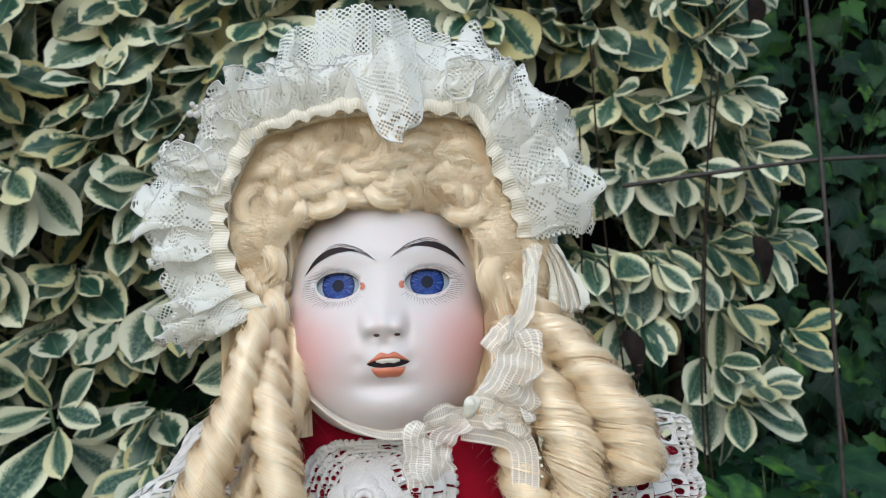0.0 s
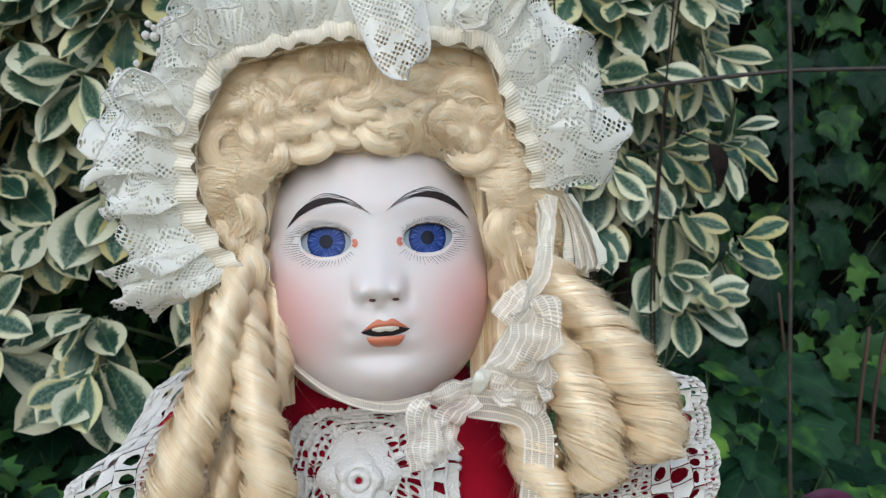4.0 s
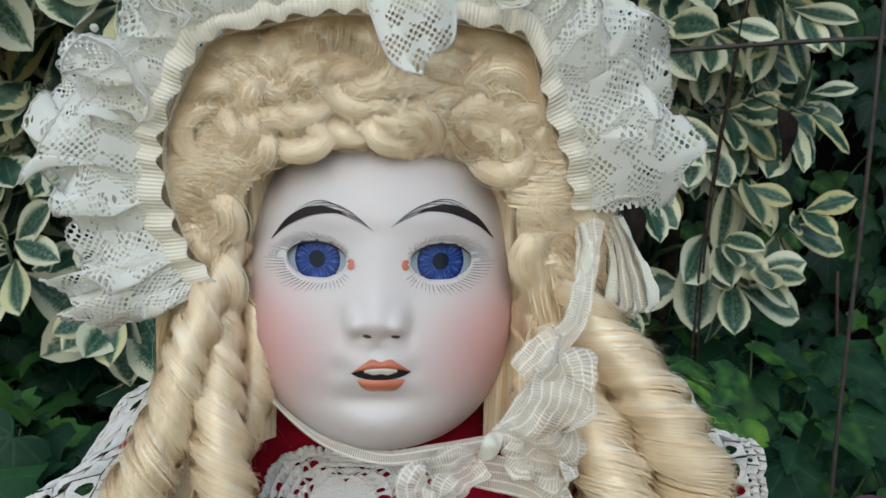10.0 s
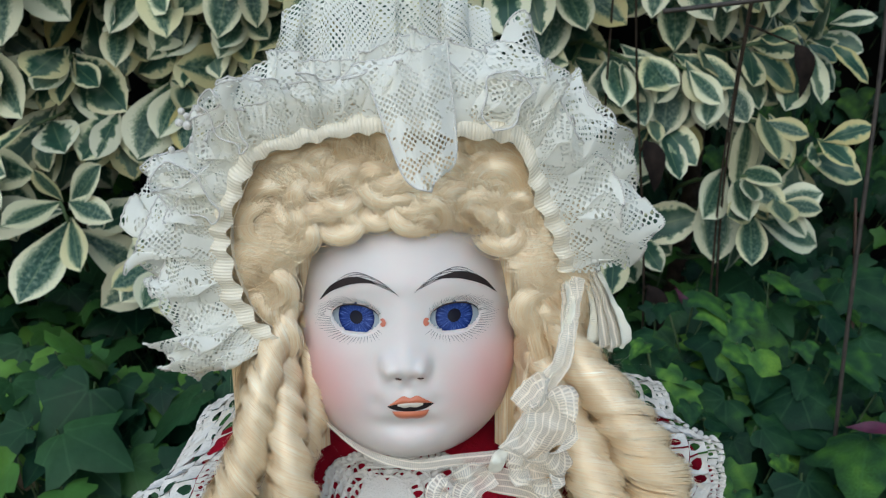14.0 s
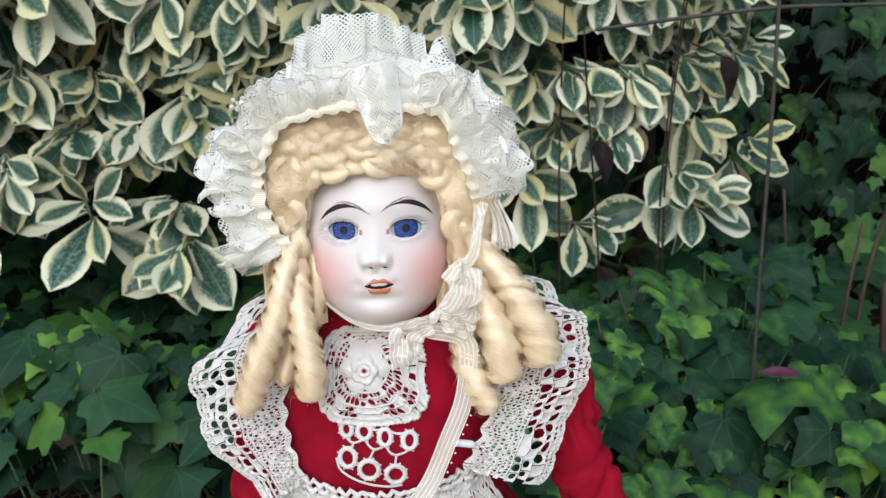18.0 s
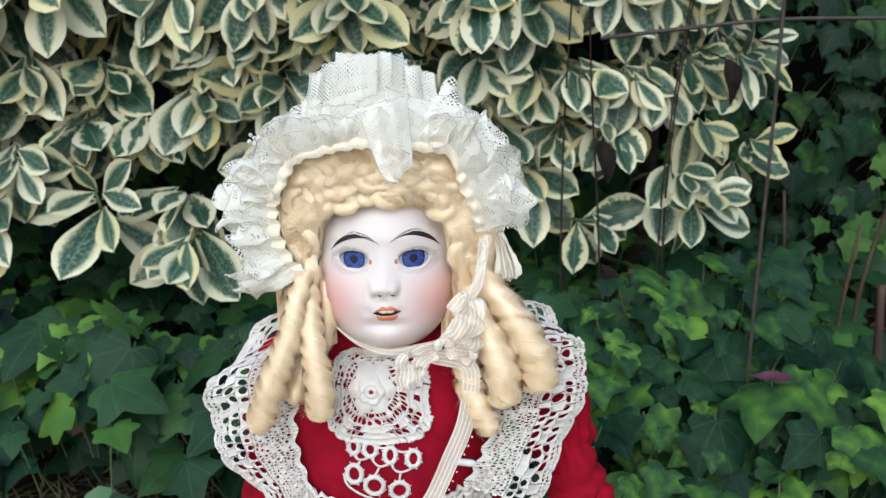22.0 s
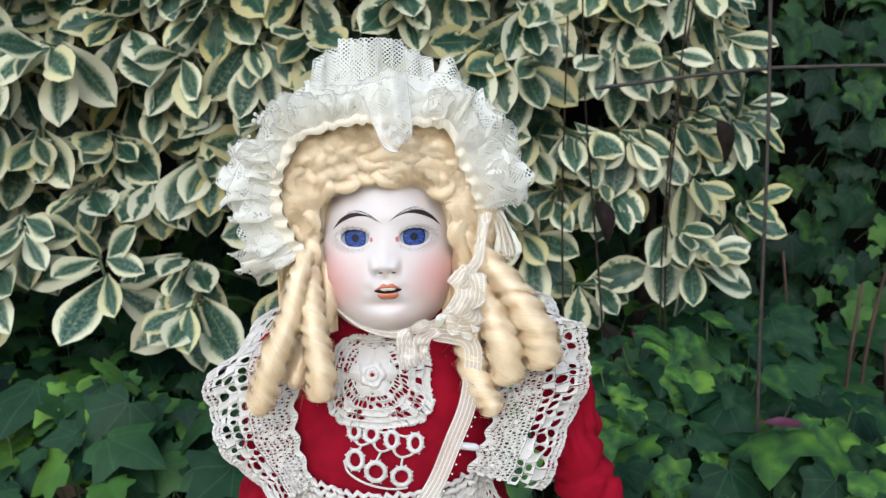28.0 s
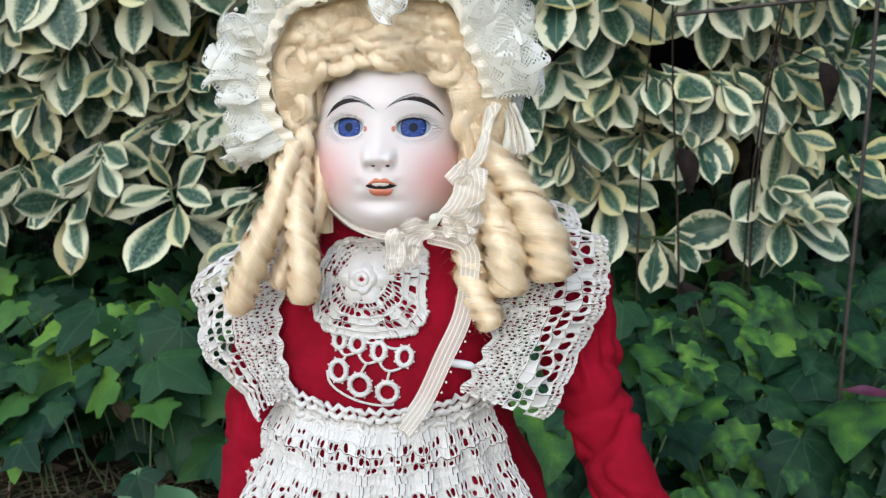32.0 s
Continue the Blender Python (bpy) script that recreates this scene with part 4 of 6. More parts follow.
def build_mouth():
    line = lambda t: 0.4040 + 0.0001 * t
    # near-black patch laid on the face as the shade inside the open mouth
    lip_patch(lambda t: (0.0066 * t, line(t) + 0.0013 * (1 - t * t)), lambda t: (0.0066 * t, line(t) - 0.0014 * (1 - t ** 2) ** 0.7), M_DARK, 0.0, proud=0.0002)
    lip_patch(lambda t: (0.0036 * t, 0.4056 - 0.0006 * t * t), lambda t: (0.0036 * t, 0.4040 + 0.0002 * t * t + 0.00015 * math.cos(7 * t)), M_TOOTH, 0.0002, proud=0.0003)
    up = lambda t: (0.0067 * t, line(t) + 0.0041 * (1 - abs(t) ** 1.35) + 0.0002 * bell(abs(t) - 0.3, 0.15) - 0.0014 * bell(t, 0.15))
    mid = lambda t: (0.0067 * t, line(t) + 0.0012 * (1 - t * t) + 0.0001)
    lip_patch(up, mid, M_LIP, 0.0005)
    lo = lambda t: (0.0053 * t, 0.4027 - 0.0002 * t * t)
    bt = lambda t: (0.0051 * t, 0.4023 - 0.0029 * (1 - t ** 4) ** 0.8 + 0.0002 * bell(t, 0.2))
    lip_patch(lo, bt, M_LIP, 0.0008)
    for s in (-1, 1):
        disc(Vector((CX + 0.0012 + s * 0.0031, 0, 0.4124)), 0.0010, 0.0005, M_NOSTRIL, 0.0001)


build_eyes()
build_brows()
build_mouth()


# ---- wig ----
def wig_y(x, z, swell=1.0):
    """Front of the hair mass at (x, z)."""
    q = 1 - abs((x - CX) / 0.0575) ** 4 - abs((z - 0.440) / 0.0575) ** 4
    return 0.2742 - 0.012 * max(0.0, q) ** 0.3


def in_face(x, z):
    """True where the face shows and no hair lies over it."""
    dx = x - CX
    line = 0.4520 - 0.0012 * math.sin(dx * 260) - 11.0 * max(0.0, abs(dx) - 0.014) ** 2 * 4.0
    return abs(dx) < 0.0318 - 0.05 * max(0.0, 0.405 - z) and z < line


def build_wig():
    for size, depth in ((0.0, 0.0),):
        rows, n = [], 260
        for i in range(161):
            e = radians(-50 + 140 * i / 160)
            row = []
            for k in range(n):
                a = radians(-150 + 300 * k / (n - 1))
                ce, ca = math.cos(e), math.cos(a)
                x = CX + 0.0005 + (0.0375 + 0.0140 * size) * ce ** 0.8 * math.sin(a)
                z = 0.440 + (0.044 + 0.007 * size) * math.sin(e)
                y = 0.290 - ((0.028 + 0.0035 * depth) if ca > 0 else 0.05) * ce ** 0.8 * ca
                b = 1 + 0.03 * noise.noise((x * 160, y * 160, z * 160))
                row.append((CX + (x - CX) * b, 0.29 + (y - 0.29) * b, 0.44 + (z - 0.44) * b))
            rows.append(row)
        vs = [p for r in rows for p in r]
        fs = []
        for i in range(160):
            for k in range(n - 1):
                f = (i * n + k, i * n + k + 1, (i + 1) * n + k + 1, (i + 1) * n + k)
                c = sum((Vector(vs[j]) for j in f), Vector()) / 4
                if c.y < 0.285 and in_face(c.x, c.z - 0.001 * size):
                    continue
                fs.append(f)
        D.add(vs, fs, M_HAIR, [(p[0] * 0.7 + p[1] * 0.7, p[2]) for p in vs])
    # cushion of hair inside the bonnet
    vs, fs, w, hgt = [], [], 150, 120
    for i in range(hgt):
        for k in range(w):
            x, z = CX - 0.056 + 0.112 * k / (w - 1), 0.400 + 0.094 * i / (hgt - 1)
            vs.append((x, wig_y(x, z) + 0.0012 + 0.0012 * noise.noise((x * 220, 0.0, z * 220)) + 0.5 * max(0.0, 0.436 - z), z))
    for i in range(hgt - 1):
        for k in range(w - 1):
            c = vs[i * w + k]
            if ((c[0] - CX) / 0.0525) ** 2 + ((c[2] - 0.440) / 0.0485) ** 2 < 1 and not in_face(c[0], c[2] - 0.001):
                fs.append((i * w + k, i * w + k + 1, (i + 1) * w + k + 1, (i + 1) * w + k))
    D.add(vs, fs, M_HAIR, [(p[0], p[2]) for p in vs])
    # hair that hangs behind the cheeks
    for s in (-1, 1):
        rows = [[(CX + s * (0.026 + 0.028 * k / 29), 0.2735 + 0.0015 * math.sin(k * 0.9 + i * 0.1) - 0.004 * k / 29, 0.455 - 0.075 * i / 19) for k in range(30)] for i in range(20)]
        D.grid(rows, M_HAIR, [[(k * 0.001, i * 0.004) for k in range(30)] for i in range(20)])
    locks()
    fall()
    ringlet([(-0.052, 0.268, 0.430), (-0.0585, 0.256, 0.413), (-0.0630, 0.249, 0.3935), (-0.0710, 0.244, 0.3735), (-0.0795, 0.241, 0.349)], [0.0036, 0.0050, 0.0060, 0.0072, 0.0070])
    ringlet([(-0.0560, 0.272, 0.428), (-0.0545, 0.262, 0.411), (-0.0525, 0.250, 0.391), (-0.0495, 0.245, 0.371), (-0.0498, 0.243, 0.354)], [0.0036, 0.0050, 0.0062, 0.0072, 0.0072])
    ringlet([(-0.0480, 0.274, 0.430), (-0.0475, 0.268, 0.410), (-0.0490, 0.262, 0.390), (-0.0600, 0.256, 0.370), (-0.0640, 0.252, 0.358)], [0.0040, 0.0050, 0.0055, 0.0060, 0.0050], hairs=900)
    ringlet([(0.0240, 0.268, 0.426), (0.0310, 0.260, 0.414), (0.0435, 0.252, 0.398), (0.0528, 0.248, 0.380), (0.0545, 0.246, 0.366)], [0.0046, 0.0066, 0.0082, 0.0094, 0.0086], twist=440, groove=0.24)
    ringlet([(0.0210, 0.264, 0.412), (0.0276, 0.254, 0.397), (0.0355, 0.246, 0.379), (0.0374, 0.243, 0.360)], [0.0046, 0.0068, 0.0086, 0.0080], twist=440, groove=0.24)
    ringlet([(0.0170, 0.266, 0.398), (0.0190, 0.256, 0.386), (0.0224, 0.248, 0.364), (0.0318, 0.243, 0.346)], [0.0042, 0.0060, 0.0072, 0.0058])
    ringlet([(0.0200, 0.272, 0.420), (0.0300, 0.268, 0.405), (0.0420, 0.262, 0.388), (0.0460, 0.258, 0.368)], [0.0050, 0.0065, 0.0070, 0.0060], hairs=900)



def strands(paths, width, centre):
    """Many hairs at once: flat ribbons that face away from the centre (a point, or one for each hair and step)."""
    P = np.asarray(paths)
    n, s, _ = P.shape
    T = np.gradient(P, axis=1)
    O = P - np.asarray(centre)
    S = np.cross(T, O)
    S /= np.linalg.norm(S, axis=2, keepdims=True) + 1e-12
    w = width * np.sin(np.pi * np.linspace(0.12, 0.93, s))[None, :, None] * np.random.uniform(0.6, 1.25, (n, 1, 1))
    V = np.stack((P - S * w, P + S * w), axis=2).reshape(-1, 3)
    u = np.repeat(np.random.uniform(0.1, 0.9, n), s * 2) + np.tile((-0.0001, 0.0001), n * s)
    v = np.tile(np.repeat(np.linspace(0, 0.05, s), 2), n)
    base = (np.arange(n)[:, None] * s + np.arange(s - 1)[None, :]).ravel() * 2
    F = np.stack((base, base + 1, base + 3, base + 2), axis=1)
    D.add(V.tolist(), F.tolist(), M_HAIR, list(zip(u.tolist(), v.tolist())))


HAIR_C = (CX, 0.295, 0.437)


def arch(x, z, radius, start, span, thick=0.6, hairs=300, crest=0.0050):
    """A curl that rises out of the hair mass, bends round in an open arc and dives in again."""
    t = np.linspace(0, 1, 22)
    u = np.random.uniform(0, 1, (hairs, 1))
    a0, a1 = np.random.uniform(-0.10, 0.14, (hairs, 1)), np.random.uniform(0.80, 1.10, (hairs, 1))
    k = a0 + (a1 - a0) * t[None]
    q = start + span * k + np.random.normal(0, 0.06, (hairs, 1))
    r = radius * (1 - thick * u) * (1 + 0.20 * k) + np.random.normal(0, 0.00030, (hairs, 1)) * (1 + 2 * t[None])
    px, pz = x + r * np.cos(q), z + 0.92 * r * np.sin(q)
    rise = crest * np.sin(math.pi * np.clip(k, 0, 1)) ** 0.8 + 0.0010 * np.sin(math.pi * u) + np.random.normal(0, 0.0004, (hairs, 1)) + 0.0008
    py = np.array([[wig_y(a, b) for a, b in zip(i, j)] for i, j in zip(px, pz)]) - rise
    P = np.stack((px, py, pz), axis=-1)
    mid = x + radius * (1 - thick * 0.5) * np.cos(q), z + 0.92 * radius * (1 - thick * 0.5) * np.sin(q)
    C = np.stack((mid[0], py + 0.0060, mid[1] - 0.0010), axis=-1)
    strands(P, 0.00009, C)


def hairline(dx):
    """Height of the fringe's lower edge over the forehead and temples."""
    return 0.4515 - 13.0 * max(0.0, abs(dx) - 0.010) ** 2 - 0.0006 * math.sin(dx * 260)


def curls(count=24000, size=125.0, seed=5.3):
    """The curled front of the wig: hairs that swirl round soft domes, parted at the crown and rolled under along the forehead."""
    nx, nz = 260, 210
    xs, zs = np.linspace(CX - 0.062, CX + 0.062, nx), np.linspace(0.402, 0.496, nz)
    psi, Y, line = np.zeros((nx, nz)), np.zeros((nx, nz)), np.zeros((nx, nz))
    for i, x in enumerate(xs):
        low = hairline(min(0.034, abs(x - CX)))
        for j, z in enumerate(zs):
            psi[i, j] = noise.noise((x * size, z * size, seed)) + 0.22 * noise.noise((x * size * 2.2, z * size * 2.2, seed + 4))
            Y[i, j], line[i, j] = wig_y(x, z), low
    X, Z = np.meshgrid(xs, zs, indexing="ij")
    d = X - CX
    smooth = np.exp(-((d - 0.004) / 0.010) ** 2) * np.clip((Z - 0.466) / 0.010, 0, 1)
    gx, gz = np.gradient(psi, xs[1] - xs[0], zs[1] - zs[0])
    unit = 0.42 * np.sqrt(np.mean(gx ** 2 + gz ** 2))
    side = np.clip((np.abs(d) - 0.026) / 0.008, 0, 1)
    fringe = np.clip((line + 0.0060 - Z) / 0.005, 0, 1) * (1 - side)
    swirl = (1 - smooth) * (1 - 0.65 * side)
    vx = gz / unit * swirl + np.sign(d - 0.003) * (0.30 * (1 - side) + 1.1 * fringe)
    vz = -gx / unit * swirl - 0.62 - 1.5 * side + 0.55 * fringe * (1 - 0.8 * np.clip(np.abs(d) / 0.026, 0, 1))
    speed = np.sqrt(vx ** 2 + vz ** 2) + 1e-6
    vx, vz = vx / speed, vz / speed
    edge = np.maximum(Z - line, np.abs(d) - 0.0320)
    roll = np.clip((edge + 0.001) / 0.0060, 0, 1)
    dome = 0.0056 * np.clip(np.abs(psi) / 0.55, 0, 1) ** 0.65 * (1 - 0.8 * smooth) * (1 - 0.25 * side)
    S = Y + 0.0020 - dome * np.sqrt(roll) + (0.0050 + 0.0090 * side) * (1 - roll) ** 2
    sx, sz = np.gradient(S, xs[1] - xs[0], zs[1] - zs[0])

    def at(F, x, z):
        i, j = np.clip((x - xs[0]) / (xs[1] - xs[0]), 0, nx - 1.001), np.clip((z - zs[0]) / (zs[1] - zs[0]), 0, nz - 1.001)
        a, b = i.astype(int), j.astype(int)
        f, g = i - a, j - b
        return (F[a, b] * (1 - f) + F[a + 1, b] * f) * (1 - g) + (F[a, b + 1] * (1 - f) + F[a + 1, b + 1] * f) * g

    # a closed under-layer with the same relief
    ok = ((X - CX) / 0.0525) ** 2 + ((Z - 0.440) / 0.0485) ** 2 < 1
    ok &= edge > 0.0016
    idx = np.arange(nx * nz).reshape(nx, nz)
    quad = ok[:-1, :-1] & ok[1:, :-1] & ok[:-1, 1:] & ok[1:, 1:]
    faces = np.stack((idx[:-1, :-1][quad], idx[1:, :-1][quad], idx[1:, 1:][quad], idx[:-1, 1:][quad]), axis=1)
    D.add(np.stack((X, S + 0.0008, Z), axis=-1).reshape(-1, 3).tolist(), faces.tolist(), M_HAIR, list(zip((0.5 + X * 6).ravel().tolist(), (Z * 0.5).ravel().tolist())))
    for share, high, loose, thick in ((1.0, 0.0012, 0.02, 0.00009), (0.07, 0.0032, 0.9, 0.00004)):
        n = int(count * share)
        x, z = np.random.uniform(CX - 0.052, CX + 0.052, n * 2), np.random.uniform(0.412, 0.490, n * 2)
        keep = (((x - CX) / 0.0525) ** 2 + ((z - 0.440) / 0.0485) ** 2 < 1) & (np.maximum(np.abs(x - CX) - 0.0320, z - at(line, x, z)) > 0.0004)
        x, z = x[keep][:n], z[keep][:n]
        n = len(x)
        lift, turn = np.random.uniform(0, 1, n) ** 1.5 * high, np.random.normal(0, 0.07 + loose * 0.5, n)
        step = np.random.uniform(0.00055, 0.00095, n)
        P, C = [], []
        for k in range(20):
            nrm = np.stack((at(sx, x, z), -np.ones(n), at(sz, x, z)), axis=1)
            nrm /= np.linalg.norm(nrm, axis=1, keepdims=True)
            p = np.stack((x, at(S, x, z), z), axis=1) + nrm * (lift * math.sin(math.pi * (0.08 + 0.86 * k / 19)))[:, None]
            P.append(p)
            C.append(p - nrm * 0.01)
            ux, uz = at(vx, x, z), at(vz, x, z)
            a = turn * (0.35 + 0.65 * k / 19)
            x, z = x + step * (ux * np.cos(a) - uz * np.sin(a)), z + step * (ux * np.sin(a) + uz * np.cos(a))
        P, C = np.stack(P, axis=1), np.stack(C, axis=1)
        inside = (np.abs(P[..., 0] - CX) < 0.0315) & (P[..., 2] < at(line, P[..., 0].ravel(), P[..., 2].ravel()).reshape(P.shape[:2]) - 0.0016)
        good = ~inside.any(axis=1)
        strands(P[good], thick, C[good])


def locks():
    # brushed hair from the bonnet down to the curls, parted at the crown
    out = []
    for k in range(5600):
        q = radians(drng.uniform(-16, 196))
        f0, f1 = drng.uniform(0.95, 1.10), drng.uniform(0.55, 0.8)
        lag, ph, proud = drng.gauss(0, 0.03), 9 * q + drng.gauss(0, 0.2), 0.0012 * drng.random()
        pts = []
        for i in range(14):
            t = i / 13
            f = f0 + (f1 - f0) * t
            a = q + lag * t + 0.05 * math.sin(ph + 5 * t)
            x, z = CX + 0.050 * f * math.cos(a), 0.440 + 0.046 * f * math.sin(a)
            pts.append((x, wig_y(x, z) - 0.0014 + 0.0012 * math.sin(ph + 5 * t) - proud, z))
        if not any(in_face(p[0], p[2] + 0.001) for p in pts):
            out.append(pts)
    strands(out, 0.00012, HAIR_C)
    curls()
    # open curls over the forehead, the largest beside the parting
    for n, dz, lo, hi, wide in ((14, 0.0066, 0.0050, 0.0068, 0.031), (14, 0.0135, 0.0060, 0.0084, 0.036), (12, 0.0205, 0.0062, 0.0086, 0.034)):
        for k in range(n):
            dx = -wide + 2 * wide * (k + drng.uniform(0.2, 0.8)) / n
            x, z, r = CX + dx, hairline(dx) + dz + drng.uniform(-0.0015, 0.0020), drng.uniform(lo, hi)
            flip = drng.choice((-1, 1))
            middle = math.pi / 2 - 0.7 * dx / wide + drng.gauss(0, 0.6) + (math.pi if drng.random() < 0.40 else 0.0)
            span = drng.uniform(2.4, 3.8)
            arch(x, z, r, middle - flip * span / 2, flip * span, drng.uniform(0.45, 0.65), 300, drng.uniform(0.0018, 0.0034))
    for k in range(11):
        q = radians(14 + 152 * (k + drng.uniform(0.2, 0.8)) / 11)
        flip, span = drng.choice((-1, 1)), drng.uniform(2.2, 3.4)
        arch(CX + 0.041 * math.cos(q), 0.441 + 0.037 * math.sin(q), drng.uniform(0.0064, 0.0088), q + drng.gauss(0, 0.8) - flip * span / 2, flip * span, 0.5, 300, drng.uniform(0.0018, 0.0032))
    for sgn in (-1, 1):
        for k in range(6):
            flip, span = (-1) ** k, drng.uniform(2.0, 2.9)
            middle = (0.0 if k % 2 else math.pi) + drng.gauss(0, 0.3)
            arch(CX + sgn * (0.0405 + drng.uniform(-0.0025, 0.0025)), 0.457 - 0.0070 * k, drng.uniform(0.0064, 0.0086), middle - flip * span / 2, flip * span, 0.6, 300, drng.uniform(0.0006, 0.0016))
    arch(0.0075, 0.4655, 0.0082, 3.6, -4.4, 0.66, 620, 0.0040)
    arch(-0.0055, 0.4680, 0.0066, 3.3, -3.8, 0.64, 480, 0.0036)
    # wisps along the fringe
    out = []
    for k in range(600):
        x = CX + drng.uniform(-0.0315, 0.0315)
        z = hairline(x - CX) + drng.uniform(0.0015, 0.005)
        bend, ln, pts = drng.uniform(-0.009, 0.009), drng.uniform(0.003, 0.0085), []
        y0 = wig_y(x, z) - drng.uniform(-0.004, 0.003)
        for i in range(10):
            t = i / 9
            pts.append((x + bend * t * t, y0 + 0.0045 * t * t, z + 0.001 - ln * t + 0.0030 * t * t))
        out.append(pts)
    strands(out, 0.00005, HAIR_C)
    # fly-away hairs
    out = []
    for k in range(700):
        q = radians(drng.uniform(-10, 190))
        r = drng.uniform(0.6, 1.0)
        x, z = CX + 0.047 * r * math.cos(q), 0.440 + 0.045 * r * math.sin(q)
        h, cur, pts = drng.uniform(0, 6.28), drng.uniform(-0.5, 0.5), []
        for i in range(12):
            pts.append((x, wig_y(x, z) - 0.0062 - 0.0025 * math.sin(i * 0.4 + k), z))
            x, z, h = x + 0.0014 * math.cos(h), z + 0.0014 * math.sin(h), h + cur
        if not any(in_face(p[0], p[2] + 0.003) for p in pts):
            out.append(pts)
    strands(out, 0.00004, HAIR_C)


def fall():
    """Waved side hair between the temples and the ringlets."""
    for s in (-1, 1):
        for k in range(16):
            out = []
            x0 = CX + s * (0.0335 + 0.0135 * (k + 0.5) / 16)
            z0 = drng.uniform(0.440, 0.462) - 0.012 * k / 16
            ph, lean = drng.uniform(0, 6.28), drng.uniform(-0.002, 0.002)
            for h in range(80):
                ox, oy, lag = drng.gauss(0, 0.0012), drng.gauss(0, 0.0010), drng.gauss(0, 0.15)
                pts = []
                for i in range(24):
                    t = i / 23
                    px = x0 + ox + lean * t + 0.0016 * math.sin(ph + lag + t * 11) + s * 0.0035 * math.sin(math.pi * t * 0.8)
                    pz = z0 - 0.058 * t
                    edge = 0.262 + 0.010 * max(0.0, abs(px - CX) - 0.034) / 0.014 * (1 - t)
                    pts.append((px, min(edge, 0.272) + oy - 0.0012 * math.cos(ph + lag + t * 11), pz))
                out.append(pts)
            strands(out, 0.00010, np.array([[(x0, 0.268, p[2]) for p in h] for h in out]))


def ringlet(pts, radii, twist=540, count=64, hairs=2300, groove=0.27, fuzz=0.22, thick=0.00009, end=True, spread=0.05, squash=1.0):
    """A wound tube of hair: strands round a core, with a groove where the coil closes on itself."""
    path = spline(pts, count)
    rr = [r.x for r in spline([(r, 0, 0) for r in radii], count)]
    if end:
        rr = [r * (1 if i < count - 4 else (0.96, 0.88, 0.74, 0.5)[i - count + 4]) for i, r in enumerate(rr)]
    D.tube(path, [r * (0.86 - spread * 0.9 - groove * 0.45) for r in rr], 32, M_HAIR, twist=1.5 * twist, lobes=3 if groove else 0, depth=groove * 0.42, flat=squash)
    C = np.array([tuple(p) for p in path])
    T = np.gradient(C, axis=0)
    T /= np.linalg.norm(T, axis=1, keepdims=True)
    A = np.cross(T, np.array((0.0, -1.0, 0.3)))
    A /= np.linalg.norm(A, axis=1, keepdims=True)
    B = np.cross(A, T)
    run = np.concatenate(([0], np.cumsum(np.linalg.norm(np.diff(C, axis=0), axis=1))))
    R = np.array(rr)
    out, cen = [], []
    fine = 26
    for k in range(hairs):
        q0 = drng.uniform(0, 6.28)
        span = drng.uniform(0.16, 0.40) if twist > 100 else drng.uniform(0.5, 1.0)
        a = drng.uniform(-0.1, 1 - span * 0.75)
        t = np.clip(np.linspace(a, a + span, fine), 0, 1) * (count - 1)
        L = np.interp(t, range(count), run)
        r = np.interp(t, range(count), R)
        q = q0 + twist / 2 * L + drng.gauss(0, 0.25) * np.linspace(0, 1, fine)
        lobe = 1 - groove * np.cos(1.5 * q0 + 0.5 * math.sin(q0)) ** 2 + drng.gauss(0, spread)
        if drng.random() < fuzz:
            lobe = lobe * (1 + np.linspace(0, 1, fine) ** 2 * drng.uniform(0.05, 0.30))
        c = np.stack([np.interp(t, range(count), C[:, i]) for i in range(3)], axis=1)
        e = np.stack([np.interp(t, range(count), A[:, i]) for i in range(3)], axis=1) * np.cos(q)[:, None] + squash * np.stack([np.interp(t, range(count), B[:, i]) for i in range(3)], axis=1) * np.sin(q)[:, None]
        out.append(c + e * (r * lobe)[:, None])
        cen.append(c)
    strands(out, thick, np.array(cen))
    if twist > 100:
        wild = []
        for k in range(150):
            i = drng.randrange(4, count - 1)
            q, bend = drng.uniform(0, 6.28), drng.uniform(-0.5, 0.5)
            e = A[i] * math.cos(q) + B[i] * math.sin(q)
            f = A[i] * -math.sin(q) + B[i] * math.cos(q)
            ln, rise = drng.uniform(0.006, 0.016), drng.uniform(0.05, 0.5)
            s = np.linspace(0, 1, 10)[:, None]
            wild.append(C[i] + e * R[i] * 0.95 + ln * (s * (f * 0.6 + T[i] * drng.uniform(-0.2, 0.9)) + e * rise * s + (e * bend - f * 0.4) * s * s))
        strands(wild, 0.00004, HAIR_C)


build_wig()


# ---- dress ----
BODY = [(0.392, 0.0260, 0.009), (0.384, 0.0280, 0.010), (0.376, 0.036, 0.013), (0.364, 0.054, 0.028), (0.345, 0.060, 0.036), (0.320, 0.057, 0.0425), (0.305, 0.050, 0.043),
        (0.290, 0.058, 0.052), (0.255, 0.073, 0.066), (0.18, 0.095, 0.085), (0.08, 0.115, 0.105), (0.0, 0.125, 0.115)]
BX, BY = -0.020, 0.285


def body_radii(z):
    for (z0, a0, b0), (z1, a1, b1) in zip(BODY, BODY[1:]):
        if z >= z1:
            t = min(1.0, max(0.0, (z0 - z) / (z0 - z1)))
            t = t * t * (3 - 2 * t)
            return a0 + (a1 - a0) * t, b0 + (b1 - b0) * t
    return BODY[-1][1:]


